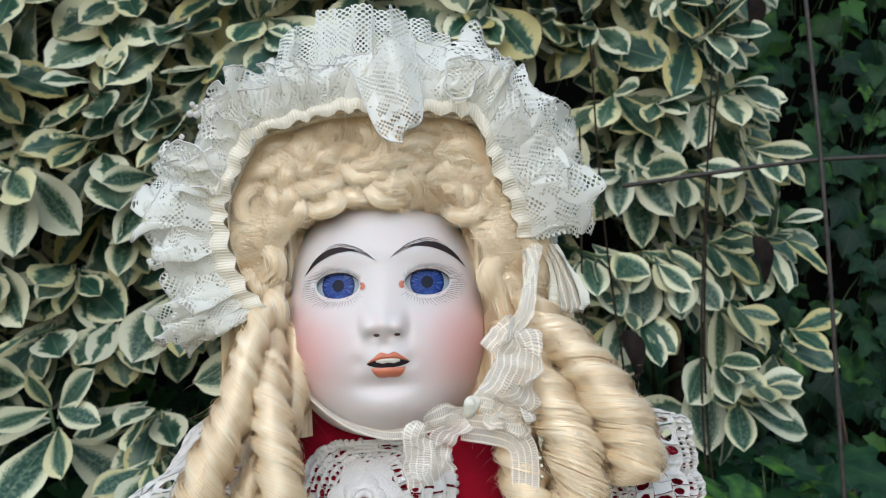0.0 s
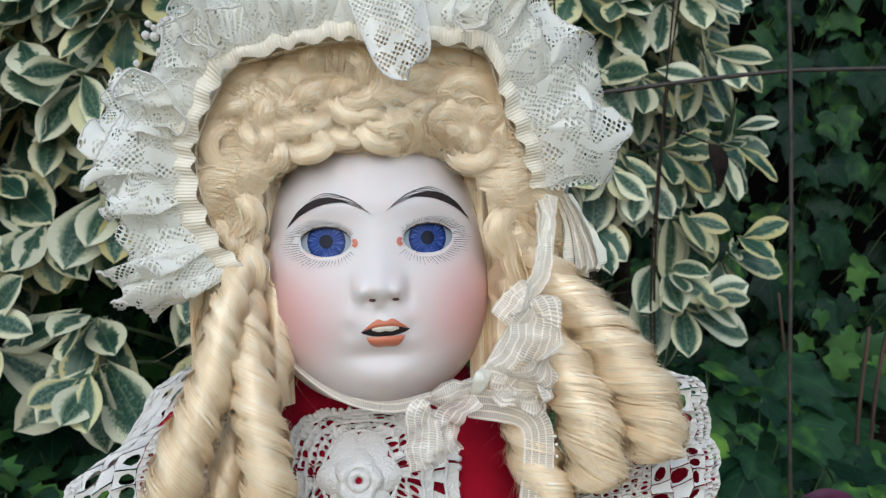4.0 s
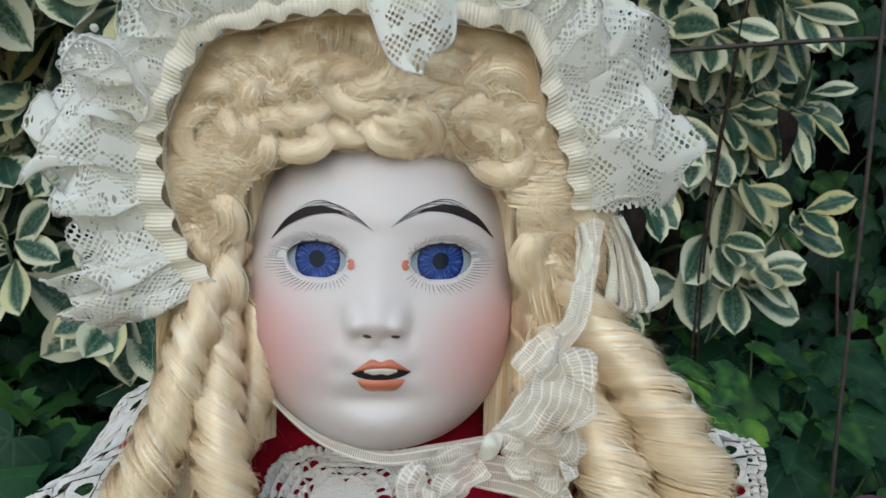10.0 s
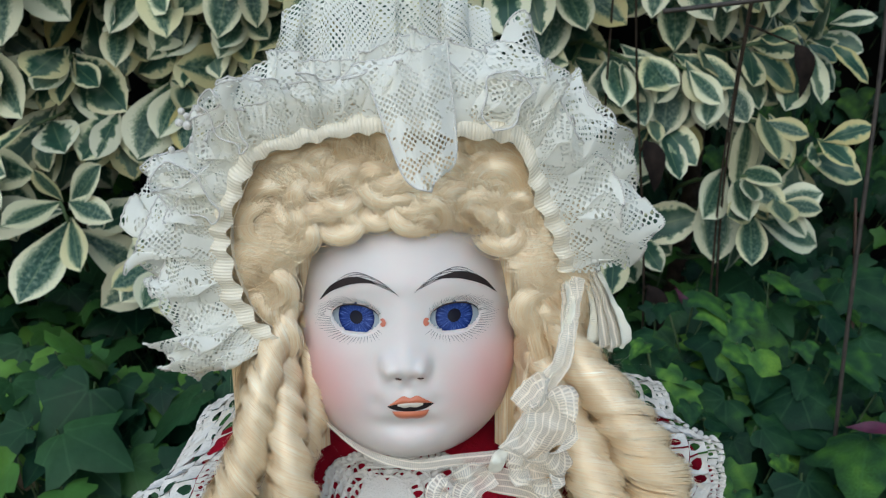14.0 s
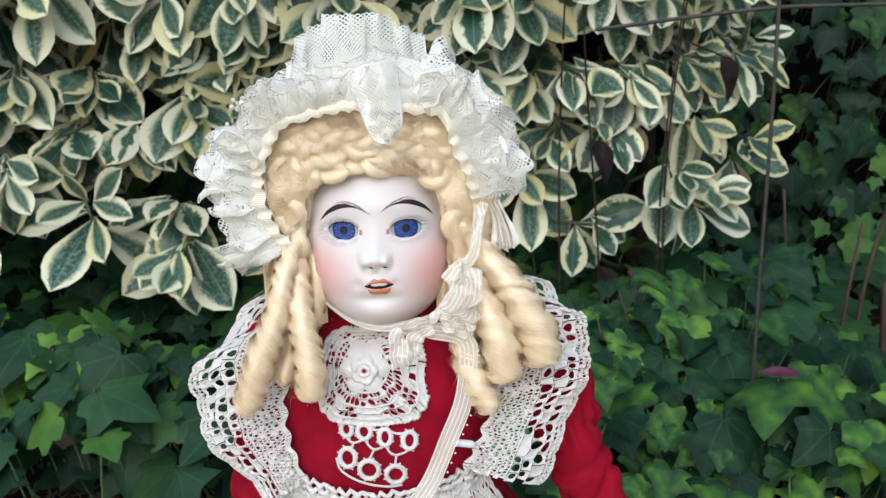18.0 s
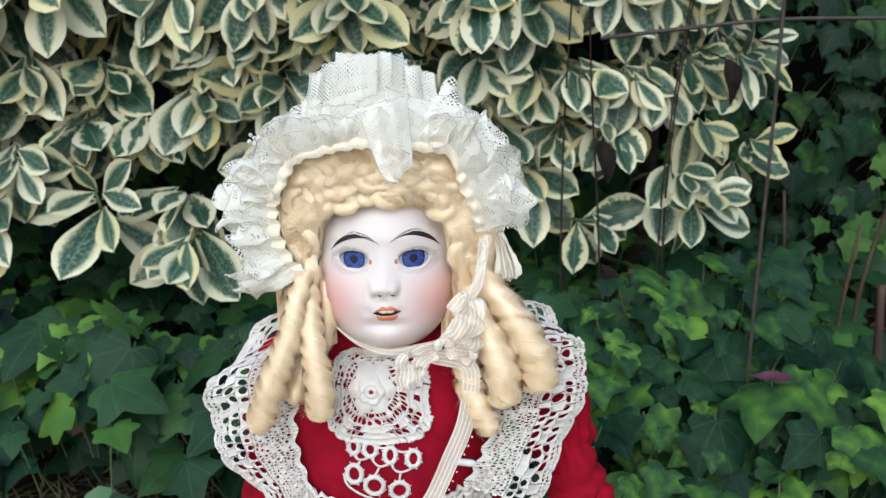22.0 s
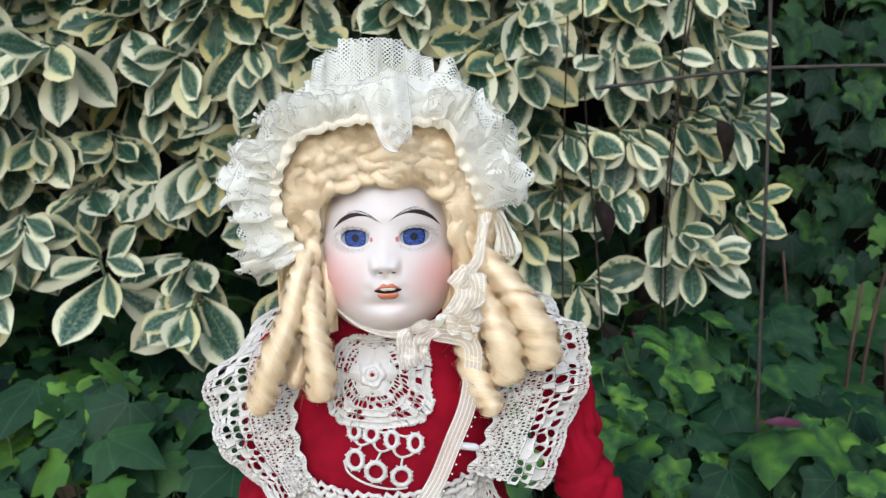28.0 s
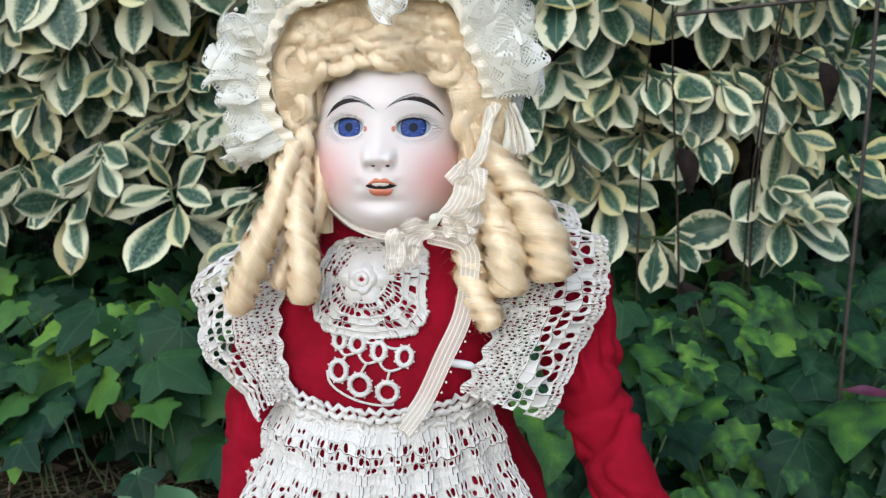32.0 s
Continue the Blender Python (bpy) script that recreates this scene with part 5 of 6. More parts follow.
def chest(x, z, proud=0.0):
    rx, ry = body_radii(z)
    q = max(0.0, 1 - abs((x - BX) / rx) ** 2.2)
    return Vector((x, BY - ry * math.sqrt(q) - proud, z))


def build_dress():
    rows = []
    for i in range(90):
        z = 0.392 * (1 - (i / 89) ** 1.25)
        rx, ry = body_radii(z)
        row = []
        for k in range(96):
            q = 2 * math.pi * k / 96
            c, s = math.cos(q), math.sin(q)
            f = 1.0
            if z < 0.30:
                f += 0.05 * min(1.0, (0.30 - z) / 0.1) * math.sin(q * 17 + 1.5 * math.sin(q * 3))
            f += 0.02 * noise.noise((c * 3, s * 3, z * 30))
            row.append((BX + rx * f * (1 if c > 0 else -1) * abs(c) ** 0.9, BY - ry * f * (1 if s > 0 else -1) * abs(s) ** 0.9, z))
        rows.append(row)
    D.grid(rows, M_VELVET, closed=True)
    # sleeves: gathered at the shoulder, then close to the arm
    sleeve([(0.042, 0.288, 0.372), (0.056, 0.286, 0.366), (0.0635, 0.282, 0.345), (0.0700, 0.277, 0.318), (0.0815, 0.270, 0.290), (0.090, 0.262, 0.270), (0.104, 0.252, 0.258)],
           [0.014, 0.0170, 0.0175, 0.0155, 0.0155, 0.0145, 0.0120])
    sleeve([(-0.060, 0.290, 0.370), (-0.074, 0.288, 0.364), (-0.0785, 0.285, 0.344), (-0.080, 0.280, 0.320), (-0.0815, 0.272, 0.290), (-0.083, 0.263, 0.262), (-0.080, 0.252, 0.240)],
           [0.013, 0.0160, 0.0165, 0.0160, 0.0160, 0.0150, 0.0120])
    # forearm ends
    for p, e in (((0.102, 0.253, 0.259), (0.120, 0.243, 0.252)), ((-0.080, 0.252, 0.240), (-0.072, 0.243, 0.222))):
        D.tube(spline([p, Vector(p) * 0.4 + Vector(e) * 0.6, e], 9), [0.0085, 0.0085, 0.009, 0.0095, 0.0095, 0.009, 0.008, 0.0065, 0.0035], 16, M_SKIN)


def sleeve(pts, radii):
    """Gathered from the shoulder to a seam, then a soft creased puff."""
    path = spline(pts, 80)
    rr = [r.x for r in spline([(r, 0, 0) for r in radii], 80)]
    n0 = len(D.v)
    D.tube(path, rr, 96, M_VELVET)
    for i in range(n0, len(D.v)):
        p = Vector(D.v[i])
        k, side = (i - n0) // 96, (i - n0) % 96
        c = path[min(k, 79)]
        q = side * 2 * math.pi / 96
        seam = 33 + 2.0 * math.sin(q)
        gather = math.sin(q * 13 + 1.5 * noise.noise((q * 2, k * 0.05, 1.0))) * bell(k - seam + 9, 7.5) * 0.14
        puff = 0.10 * bell(k - seam - 6, 5) - 0.10 * bell(k - seam, 1.3)
        crease = bell(noise.noise((p.x * 46 + 3, p.y * 46, p.z * 70)), 0.08) * 0.26 * min(1.0, max(0.0, (k - seam) / 6))
        w = 1 + gather + puff - crease + 0.24 * noise.noise((p.x * 60, p.y * 60, p.z * 75))
        D.v[i] = tuple(c + (p - c) * w)


build_dress()


# ---- crochet: cells with holes ----
def crochet(P, nu, nv, solid, h=0.0007, open_=0.62, mat=M_COTTON):
    """P(u, v) gives a surface; every cell is a ring of thread round a hole, or a filled stitch."""
    def normal(u, v):
        a, b = P(min(u + 0.01, 1), v) - P(max(u - 0.01, 0), v), P(u, min(v + 0.01, 1)) - P(u, max(v - 0.01, 0))
        c = a.cross(b)
        c = c.normalized() if c.length > 1e-9 else Vector((0, -1, 0))
        return c if c.y < 0 else -c
    for j in range(nv):
        for i in range(nu):
            sh = 0.5 if j % 2 else 0.0
            u0, u1 = max(0, (i - sh) / nu), min(1, (i + 1 - sh) / nu)
            v0, v1 = j / nv, (j + 1) / nv
            if u1 - u0 < 0.3 / nu:
                continue
            um, vm = (u0 + u1) / 2, (v0 + v1) / 2
            N = normal(um, vm)
            jit = drng.uniform(-0.30, 0.22)
            def W(u, v):
                fu, fv = 0.5 / nu * min(1, u * nu, (1 - u) * nu), 0.5 / nv * min(1, v * nv, (1 - v) * nv)
                return u + fu * noise.noise((u * nu * 0.7, v * nv * 0.7, nu)), v + fv * noise.noise((u * nu * 0.7, v * nv * 0.7, nv + 7.3))
            ring = [(u0, v0), (um, v0), (u1, v0), (u1, vm), (u1, v1), (um, v1), (u0, v1), (u0, vm)]
            out = [P(*W(*q)) + N * h * (1.0 if k % 2 else 1.3) for k, q in enumerate(ring)]
            o2 = open_ * (1 + jit)
            inn = []
            for k in range(8):
                q = radians(225 + 45 * k)
                inn.append(P(*W(um + (u1 - u0) / 2 * o2 * math.cos(q) * 1.05, vm + (v1 - v0) / 2 * o2 * math.sin(q) * 1.05)))
            F = [(k, (k + 1) % 8, 8 + (k + 1) % 8, 8 + k) for k in range(8)]
            V = out + inn
            if solid(i, j) or drng.random() < 0.10:
                V = V + [P(um, vm) + N * h * 0.9]
                V[8:16] = [p + N * h * 0.4 for p in inn]
                F += [(8 + k, 8 + (k + 1) % 8, 16) for k in range(8)]
            D.add(V, F, mat)


def picots(path, r=0.0010, step=1):
    for p in path[::step]:
        ball(p, r, M_COTTON)


def ball(c, r, mat, sides=7):
    rows = []
    for i in range(5):
        e = radians(-80 + 160 * i / 4)
        rows.append([(c[0] + r * math.cos(e) * math.cos(k * 6.2832 / sides), c[1] + r * math.cos(e) * math.sin(k * 6.2832 / sides), c[2] + r * math.sin(e)) for k in range(sides)])
    D.grid(rows, mat, closed=True)


def ring(c, r, thick, n=20, squash=1.0, normal_tilt=0.0):
    path = []
    for k in range(n + 1):
        q = 2 * math.pi * k / n
        x, z = c[0] + r * math.cos(q), c[1] + r * squash * math.sin(q)
        path.append(chest(x, z, 0.0012))
    D.tube(path, [thick * (1.0 if k % 2 else 1.18) for k in range(n + 1)], 7, M_COTTON, cap=False)


def build_bib():
    cx, cz = -0.0262, 0.3635

    def P(u, v):
        q = 2 * math.pi * u
        c, s = math.cos(q), math.sin(q)
        ex = -0.0228 + 0.0236 * (1 if c > 0 else -1) * abs(c) ** 0.55
        ez = 0.3595 + 0.0185 * (1 if s > 0 else -1) * abs(s) ** 0.55
        rim = 1 + 0.035 * abs(math.sin(9 * q)) + (0.06 * abs(math.sin(5 * q)) if s < -0.2 else 0.0)
        ex, ez = cx + (ex - cx) * rim, cz + (ez - cz) * rim
        x, z = cx + 0.0102 * c, cz + 0.0094 * s
        x, z = x + (ex - x) * v, z + (ez - z) * v
        return chest(x, z, 0.0018 + 0.0007 * math.sin(q * 9) * v)

    def fan(i, j):
        return (j == 2 and i % 5 < 3) or (j == 4) or (j == 3 and i % 5 in (1, 2)) or (j == 0 and i % 7 == 0)
    crochet(P, 42, 5, fan, 0.0009, 0.70)
    picots([P(k / 84, 1.0) for k in range(84)], 0.0010)
    for v in (0.02, 0.42, 0.80):
        D.tube([P(k / 120, v) + Vector((0, -0.0006, 0)) for k in range(121)], [0.00055 * (1 + 0.35 * math.sin(k * 2.1)) for k in range(121)], 6, M_COTTON, cap=False)
    # raised flower
    for r0, n, lift in ((0.0118, 6, 0.0030), (0.0076, 5, 0.0052)):
        for k in range(n):
            q = 2 * math.pi * (k + 0.3 * (n == 7)) / n
            rows = []
            for i in range(6):
                f = i / 5
                row = []
                for j in range(7):
                    s = 2 * j / 6 - 1
                    rr = 0.0026 + (r0 - 0.0026) * f * (1 - 0.30 * s * s)
                    a = q + s * (math.pi / n) * 1.08
                    row.append(chest(cx + rr * math.cos(a), cz + rr * 0.92 * math.sin(a), 0.0015 + lift * math.sin(math.pi * (0.15 + 0.75 * f)) + 0.0004 * math.cos(3.1 * s)))
                rows.append(row)
            D.grid(rows, M_COTTON)
    ring_at(cx, cz, 0.0022, 0.0011, 0.0050)
    disc_at = [chest(cx + 0.0012 * math.cos(k * 0.5236), cz + 0.0011 * math.sin(k * 0.5236), 0.0049) for k in range(12)]
    D.add(disc_at, [tuple(range(12))], M_VELVET)


def ring_at(cx, cz, r, thick, proud):
    D.tube([chest(cx + r * math.cos(k * 0.2618), cz + 0.92 * r * math.sin(k * 0.2618), proud) for k in range(25)], [thick * (1 + 0.2 * (k % 2)) for k in range(25)], 6, M_COTTON, cap=False)


def build_tatting():
    for x, z, r, sq in ((-0.0353, 0.3375, 0.0025, 1.25), (-0.0272, 0.3365, 0.0030, 1.05), (-0.0176, 0.3340, 0.0027, 1.3), (-0.0065, 0.3320, 0.0030, 1.2),
                        (-0.0350, 0.3252, 0.0036, 1.15), (-0.0253, 0.3198, 0.0044, 1.0), (-0.0133, 0.3172, 0.0042, 1.0)):
        ring((x, z), r, 0.0011, squash=sq)
        for k in range(8):
            q = k * 0.7854 + 0.39
            ball(chest(x + (r + 0.0014) * math.cos(q), z + (r * sq + 0.0014) * math.sin(q), 0.0012), 0.0005, M_COTTON)
    for pts in (((-0.0353, 0.3340), (-0.0335, 0.3322), (-0.0313, 0.3318), (-0.0285, 0.3328), (-0.0272, 0.3338)), ((-0.0272, 0.3338), (-0.0250, 0.3305), (-0.0226, 0.3290), (-0.0195, 0.3296), (-0.0176, 0.3308)),
                ((-0.0176, 0.3308), (-0.0155, 0.3275), (-0.0125, 0.3262), (-0.0085, 0.3272), (-0.0065, 0.3288)), ((-0.0402, 0.3250), (-0.0392, 0.3205), (-0.0365, 0.3175), (-0.0314, 0.3146), (-0.0250, 0.3125), (-0.0168, 0.3112), (-0.0105, 0.3118)),
                ((-0.0353, 0.3404), (-0.0313, 0.3395), (-0.0272, 0.3396)), ((-0.0272, 0.3396), (-0.0225, 0.3372), (-0.0176, 0.3374)), ((-0.0176, 0.3374), (-0.0120, 0.3352), (-0.0065, 0.3356)),
                ((-0.0320, 0.3320), (-0.0330, 0.3295), (-0.0350, 0.3290)), ((-0.0226, 0.3290), (-0.0240, 0.3265), (-0.0253, 0.3242)), ((-0.0125, 0.3262), (-0.0130, 0.3240), (-0.0133, 0.3214))):
        D.tube([chest(p.x, p.z, 0.0012) for p in spline([(x, 0, z) for x, z in pts], 14)], 0.0006, 6, M_COTTON, cap=False)


def flounce(inner, outer, folds, nu, nv, amp=0.0035, phase=0.0, scallops=9):
    A, B = spline(inner, 60), spline(outer, 60)

    def at(L, u):
        k = min(58, int(u * 59))
        return L[k].lerp(L[k + 1], u * 59 - k)

    def P(u, v):
        u, v = min(1, max(0, u)), min(1.0, max(0, v))
        a, b = at(A, u), at(B, u)
        p = a.lerp(b, (v + 0.03 * (1 - v) ** 3 * math.sin(2 * math.pi * 9 * u)) * (0.95 + 0.05 * abs(math.sin(math.pi * scallops * u)) ** 0.5))
        d = (b - a).cross(at(A, min(1, u + 0.02)) - at(A, max(0, u - 0.02)))
        d = d.normalized() if d.length > 1e-9 else Vector((0, -1, 0))
        if d.y > 0:
            d = -d
        return p + d * (amp * v * math.sin(2 * math.pi * folds * u + phase + 1.2 * math.sin(4 * u)) + 0.006 * math.sin(math.pi * v))

    crochet(lambda u, v: P(u, 0.46 * v), nu * 2, 8, lambda i, j: j == 0 or (i % 9 == 0 and j % 2 == 0), 0.0008, 0.50)
    crochet(lambda u, v: P(u, 0.46 + 0.40 * v), nu - 6, nv, lambda i, j: (i + 2 * j) % 7 == 0, 0.0010, 0.74)
    crochet(lambda u, v: P(u, 0.86 + 0.14 * v), nu * 2, 2, lambda i, j: i % 5 == 0, 0.0009, 0.52)
    picots([P(k / (nu * 1.0), 1.0) for k in range(nu + 1)], 0.0011)


build_bib()
build_tatting()
flounce([(-0.049, 0.296, 0.387), (-0.060, 0.266, 0.372), (-0.064, 0.255, 0.340), (-0.056, 0.247, 0.312)],
        [(-0.084, 0.306, 0.383), (-0.113, 0.281, 0.352), (-0.104, 0.266, 0.325), (-0.074, 0.250, 0.298)], 3.2, 32, 3)
flounce([(0.028, 0.292, 0.387), (0.034, 0.264, 0.372), (0.030, 0.251, 0.342), (0.018, 0.244, 0.318)],
        [(0.062, 0.300, 0.388), (0.079, 0.272, 0.373), (0.074, 0.262, 0.345), (0.054, 0.250, 0.306)], 3.4, 32, 3, phase=1.0)


def build_apron():
    def top(u):
        return BX + 0.056 * (2 * u - 1)

    def P(u, v):
        s = 2 * u - 1
        z = 0.3085 - 0.004 * math.cos(s * 2.2) - 0.13 * v
        rx, ry = body_radii(z)
        q = s * (1.15 + 0.05 * v)
        g = 1.05 + 0.030 * math.sin(u * 58 + 2 * math.sin(u * 9)) * (0.5 + v) + (0.035 * bell(v - 0.03, 0.03))
        return Vector((BX + rx * g * math.sin(q), BY - ry * g * math.cos(q) - 0.002, z))

    def pattern(i, j):
        f = (j + 0.5) / 34
        return f < 0.06 or (i + j * 2) % 3 == 0 or (0.16 < f < 0.2)
    crochet(P, 64, 34, pattern, 0.0007, 0.66)
    # gathered heading
    for k, (dz, r) in enumerate(((0.002, 0.0016), (-0.003, 0.0013), (0.0055, 0.0012))):
        path = [P(i / 70, 0.0) + Vector((0, -0.001 - 0.0012 * math.sin(i * 1.7 + k), dz + 0.001 * math.sin(i * 2.3 + k))) for i in range(71)]
        D.tube(path, [r * (1 + 0.25 * math.sin(i * 2.9)) for i in range(71)], 7, M_COTTON)


build_apron()


# ---- bonnet ----
INNER = [(-0.0553, 0.260, 0.4216), (-0.0620, 0.259, 0.4280), (-0.0655, 0.258, 0.4360), (-0.0675, 0.257, 0.4445), (-0.0679, 0.257, 0.4540), (-0.0650, 0.256, 0.4621), (-0.0610, 0.255, 0.4700), (-0.0560, 0.254, 0.4765),
         (-0.0454, 0.253, 0.4797), (-0.0269, 0.252, 0.4829), (-0.0019, 0.252, 0.4814), (0.0130, 0.253, 0.4790), (0.0165, 0.254, 0.4720), (0.0195, 0.256, 0.4620), (0.0241, 0.258, 0.4520), (0.0270, 0.261, 0.4404)]
OUTER = [(-0.0775, 0.268, 0.4145), (-0.0895, 0.267, 0.4231), (-0.0930, 0.266, 0.4350), (-0.0945, 0.265, 0.4457), (-0.0935, 0.264, 0.4596), (-0.0890, 0.263, 0.4690), (-0.0775, 0.262, 0.4790), (-0.0640, 0.260, 0.4940),
         (-0.0500, 0.260, 0.5010), (-0.0280, 0.260, 0.5040), (-0.0010, 0.260, 0.5040), (0.0170, 0.260, 0.5060), (0.0310, 0.262, 0.4920), (0.0430, 0.264, 0.4740), (0.0500, 0.266, 0.4580), (0.0490, 0.269, 0.4420)]


def gathered(wave, amp, seed, reach, lift=0.0, puff=0.0, first=0.0, last=1.0, cols=760, rows=18, mat=None):
    """A gathered lace frill along the brim, in soft folds that open towards its free edge. wave (fold length), amp and reach are spread evenly along it."""
    A, B = spline(INNER, 400), spline(OUTER, 400)

    def along(L, s):
        k = s * (len(L) - 1)
        k0 = min(int(k), len(L) - 2)
        return L[k0] + (L[k0 + 1] - L[k0]) * (k - k0)
    R, ph = [[] for _ in range(rows)], seed
    prev = None
    for i in range(cols):
        f = i / (cols - 1)
        s = first + (last - first) * f
        a, b = along(A, s), along(B, s)
        a2, b2 = along(A, min(1, s + 0.01)), along(B, min(1, s + 0.01))
        a1, b1 = along(A, max(0, s - 0.01)), along(B, max(0, s - 0.01))
        t = (a2 + b2 - a1 - b1).normalized()
        od = (b - a).normalized()
        mid = (a + b) / 2
        if prev is not None:
            ph += 2 * math.pi * (mid - prev).length / along(wave, f) * (1 + 0.95 * noise.noise((s * 15, seed, 0.2)))
        prev = mid
        nrm = t.cross(od).normalized()
        if nrm.y > 0:
            nrm = -nrm
        am = along(amp, f) * (1 + 0.8 * noise.noise((s * 11, seed, 3.1)))
        rc = along(reach, f) * (1 + 0.22 * noise.noise((s * 17, seed, 5.1)))
        for j in range(rows):
            w = j / (rows - 1)
            g = w ** 0.75
            q = ph + 3.2 * w * noise.noise((s * 9, seed, 7.7)) + 1.2 * noise.noise((s * 14, w * 2.5, seed))
            p = a + (b - a) * (rc * w)
            p = p + nrm * (am * g * math.sin(q) + puff * math.sin(math.pi * w * 0.8) + lift * w) + t * (am * 0.75 * g * math.sin(2 * q + 0.5))
            c = noise.noise_vector(p * 48 + Vector((seed, 0, 0))) * 0.0058 + noise.noise_vector(p * 120) * 0.0018
            R[j].append(p + c * (0.15 + w))
    U, acc = [[] for _ in range(rows)], 0.0
    for i in range(cols):
        if i:
            acc += (R[rows * 2 // 3][i] - R[rows * 2 // 3][i - 1]).length
        deep = 0.0
        for j in range(rows):
            if j:
                deep += (R[j][i] - R[j - 1][i]).length
            U[j].append((acc, deep))
        # scalloped edge with small points
        d = (R[-1][i] - R[-2][i]).normalized()
        R[-1][i] = R[-1][i] + d * (0.0006 * abs(math.sin(acc * 520)) + (0.0004 if i % 2 else 0.0))
    D.grid(R, M_LACE if mat is None else mat, U)
    D.tube(R[-1], 0.00024, 5, M_COTTON, cap=False)


def ruffle(inner, outer, folds, amp, mat, seed, reach=1.0, forward=0.010, lift=0.0, cols=640, rows=14, teeth=0.0, full=2.1, crumple=0.0, stand=0.0):
    """A gathered strip; folds, amp and stand are values spread evenly along it (stand: how far its free edge comes forward)."""
    A, B = spline(inner, cols), spline(outer, cols)
    folds, amp, stand, reach = (f if isinstance(f, (list, tuple)) else [f, f] for f in (folds, amp, stand, reach))

    def along(L, s):
        k = s * (len(L) - 1)
        k0 = min(int(k), len(L) - 2)
        return L[k0] + (L[k0 + 1] - L[k0]) * (k - k0)
    run, ph = 0.0, seed
    R = [[] for _ in range(rows)]
    U = [[] for _ in range(rows)]
    for i in range(cols):
        s = i / (cols - 1)
        if i:
            run += (A[i] - A[i - 1]).length * full
            ph += 2 * math.pi * along(folds, s) * len(folds) / cols * (1 + 0.6 * noise.noise((s * 9, seed, 0.2)))
        big = along(amp, s) * (1 + 0.45 * noise.noise((s * 12, seed, 3.1)))
        st, rc = along(stand, s), along(reach, s)
        t = (A[min(i + 1, cols - 1)] - A[max(i - 1, 0)]).normalized()
        out = B[i] - A[i]
        od, width = out.normalized(), 0.010 + out.length * rc
        scal = 0.0012 * abs(math.sin(run * 420)) if teeth else 0.0
        for j in range(rows):
            w = j / (rows - 1)
            ww = w ** 0.42
            p = A[i] + out * (rc * w)
            p = p + od * (big * ww * math.sin(ph) + scal * w * w) + t * (big * 0.8 * ww * math.sin(2 * ph + 0.6))
            p = p + Vector((0, -1, 0)) * (forward * math.sin(math.pi * min(1, w * 0.7)) + st * w + 0.95 * big * ww * math.cos(ph) + lift)
            if crumple:
                c = noise.noise_vector(p * 70 + Vector((seed, 0, 0))) * crumple + noise.noise_vector(p * 190) * (crumple * 0.35)
                p = p + c * (0.2 + w)
            if teeth and j == rows - 1:
                p = p + od * (teeth * (1 if i % 2 else -0.4))
            R[j].append(p)
            U[j].append((run, w * width))
    mid, acc = rows * 2 // 3, 0.0
    for i in range(cols):
        if i:
            acc += (R[mid][i] - R[mid][i - 1]).length
        deep = 0.0
        for j in range(rows):
            if j:
                deep += (R[j][i] - R[j - 1][i]).length
            U[j][i] = (acc, deep)
    D.grid(R, mat, U)
    # a corded free edge
    if teeth:
        D.tube(R[-1], 0.00042, 5, M_COTTON, cap=False)


def lace_loop(s, length, wide, turn, deep=0.013):
    """A strip of lace folded into a standing loop on the brim; its edge faces forwards."""
    A, B = spline(INNER, 200), spline(OUTER, 200)
    i = int(s * 198)
    t, od = (A[i + 1] - A[i]).normalized(), (B[i] - A[i]).normalized()
    ca, sa = math.cos(turn), math.sin(turn)
    od, t = od * ca + t * sa, t * ca - od * sa
    R, U, run = [[] for _ in range(9)], [[] for _ in range(9)], 0.0
    for k in range(70):
        q = 2 * math.pi * k / 69
        out = length * 0.5 * (1 - math.cos(q))
        side = wide * math.sin(q) * (0.35 + 0.65 * math.sin(q / 2) ** 2) + 0.0008 * math.sin(5 * q + s * 40)
        for j in range(9):
            w = j / 8
            f = 0.72 + 0.34 * w
            p = A[i] + od * (0.001 + out * f) + t * (side * f) + Vector((0, 0.004 - deep * w * (0.75 + 0.25 * math.sin(q / 2)), 0))
            p = p + noise.noise_vector(p * 90) * 0.0018
            R[j].append(p)
        if k:
            run += (R[8][k] - R[8][k - 1]).length
        for j in range(9):
            U[j].append((run, 0.012 + deep * j / 8))
    D.grid(R, M_LACE, U)
    D.tube(R[8], 0.00026, 5, M_COTTON, cap=False)


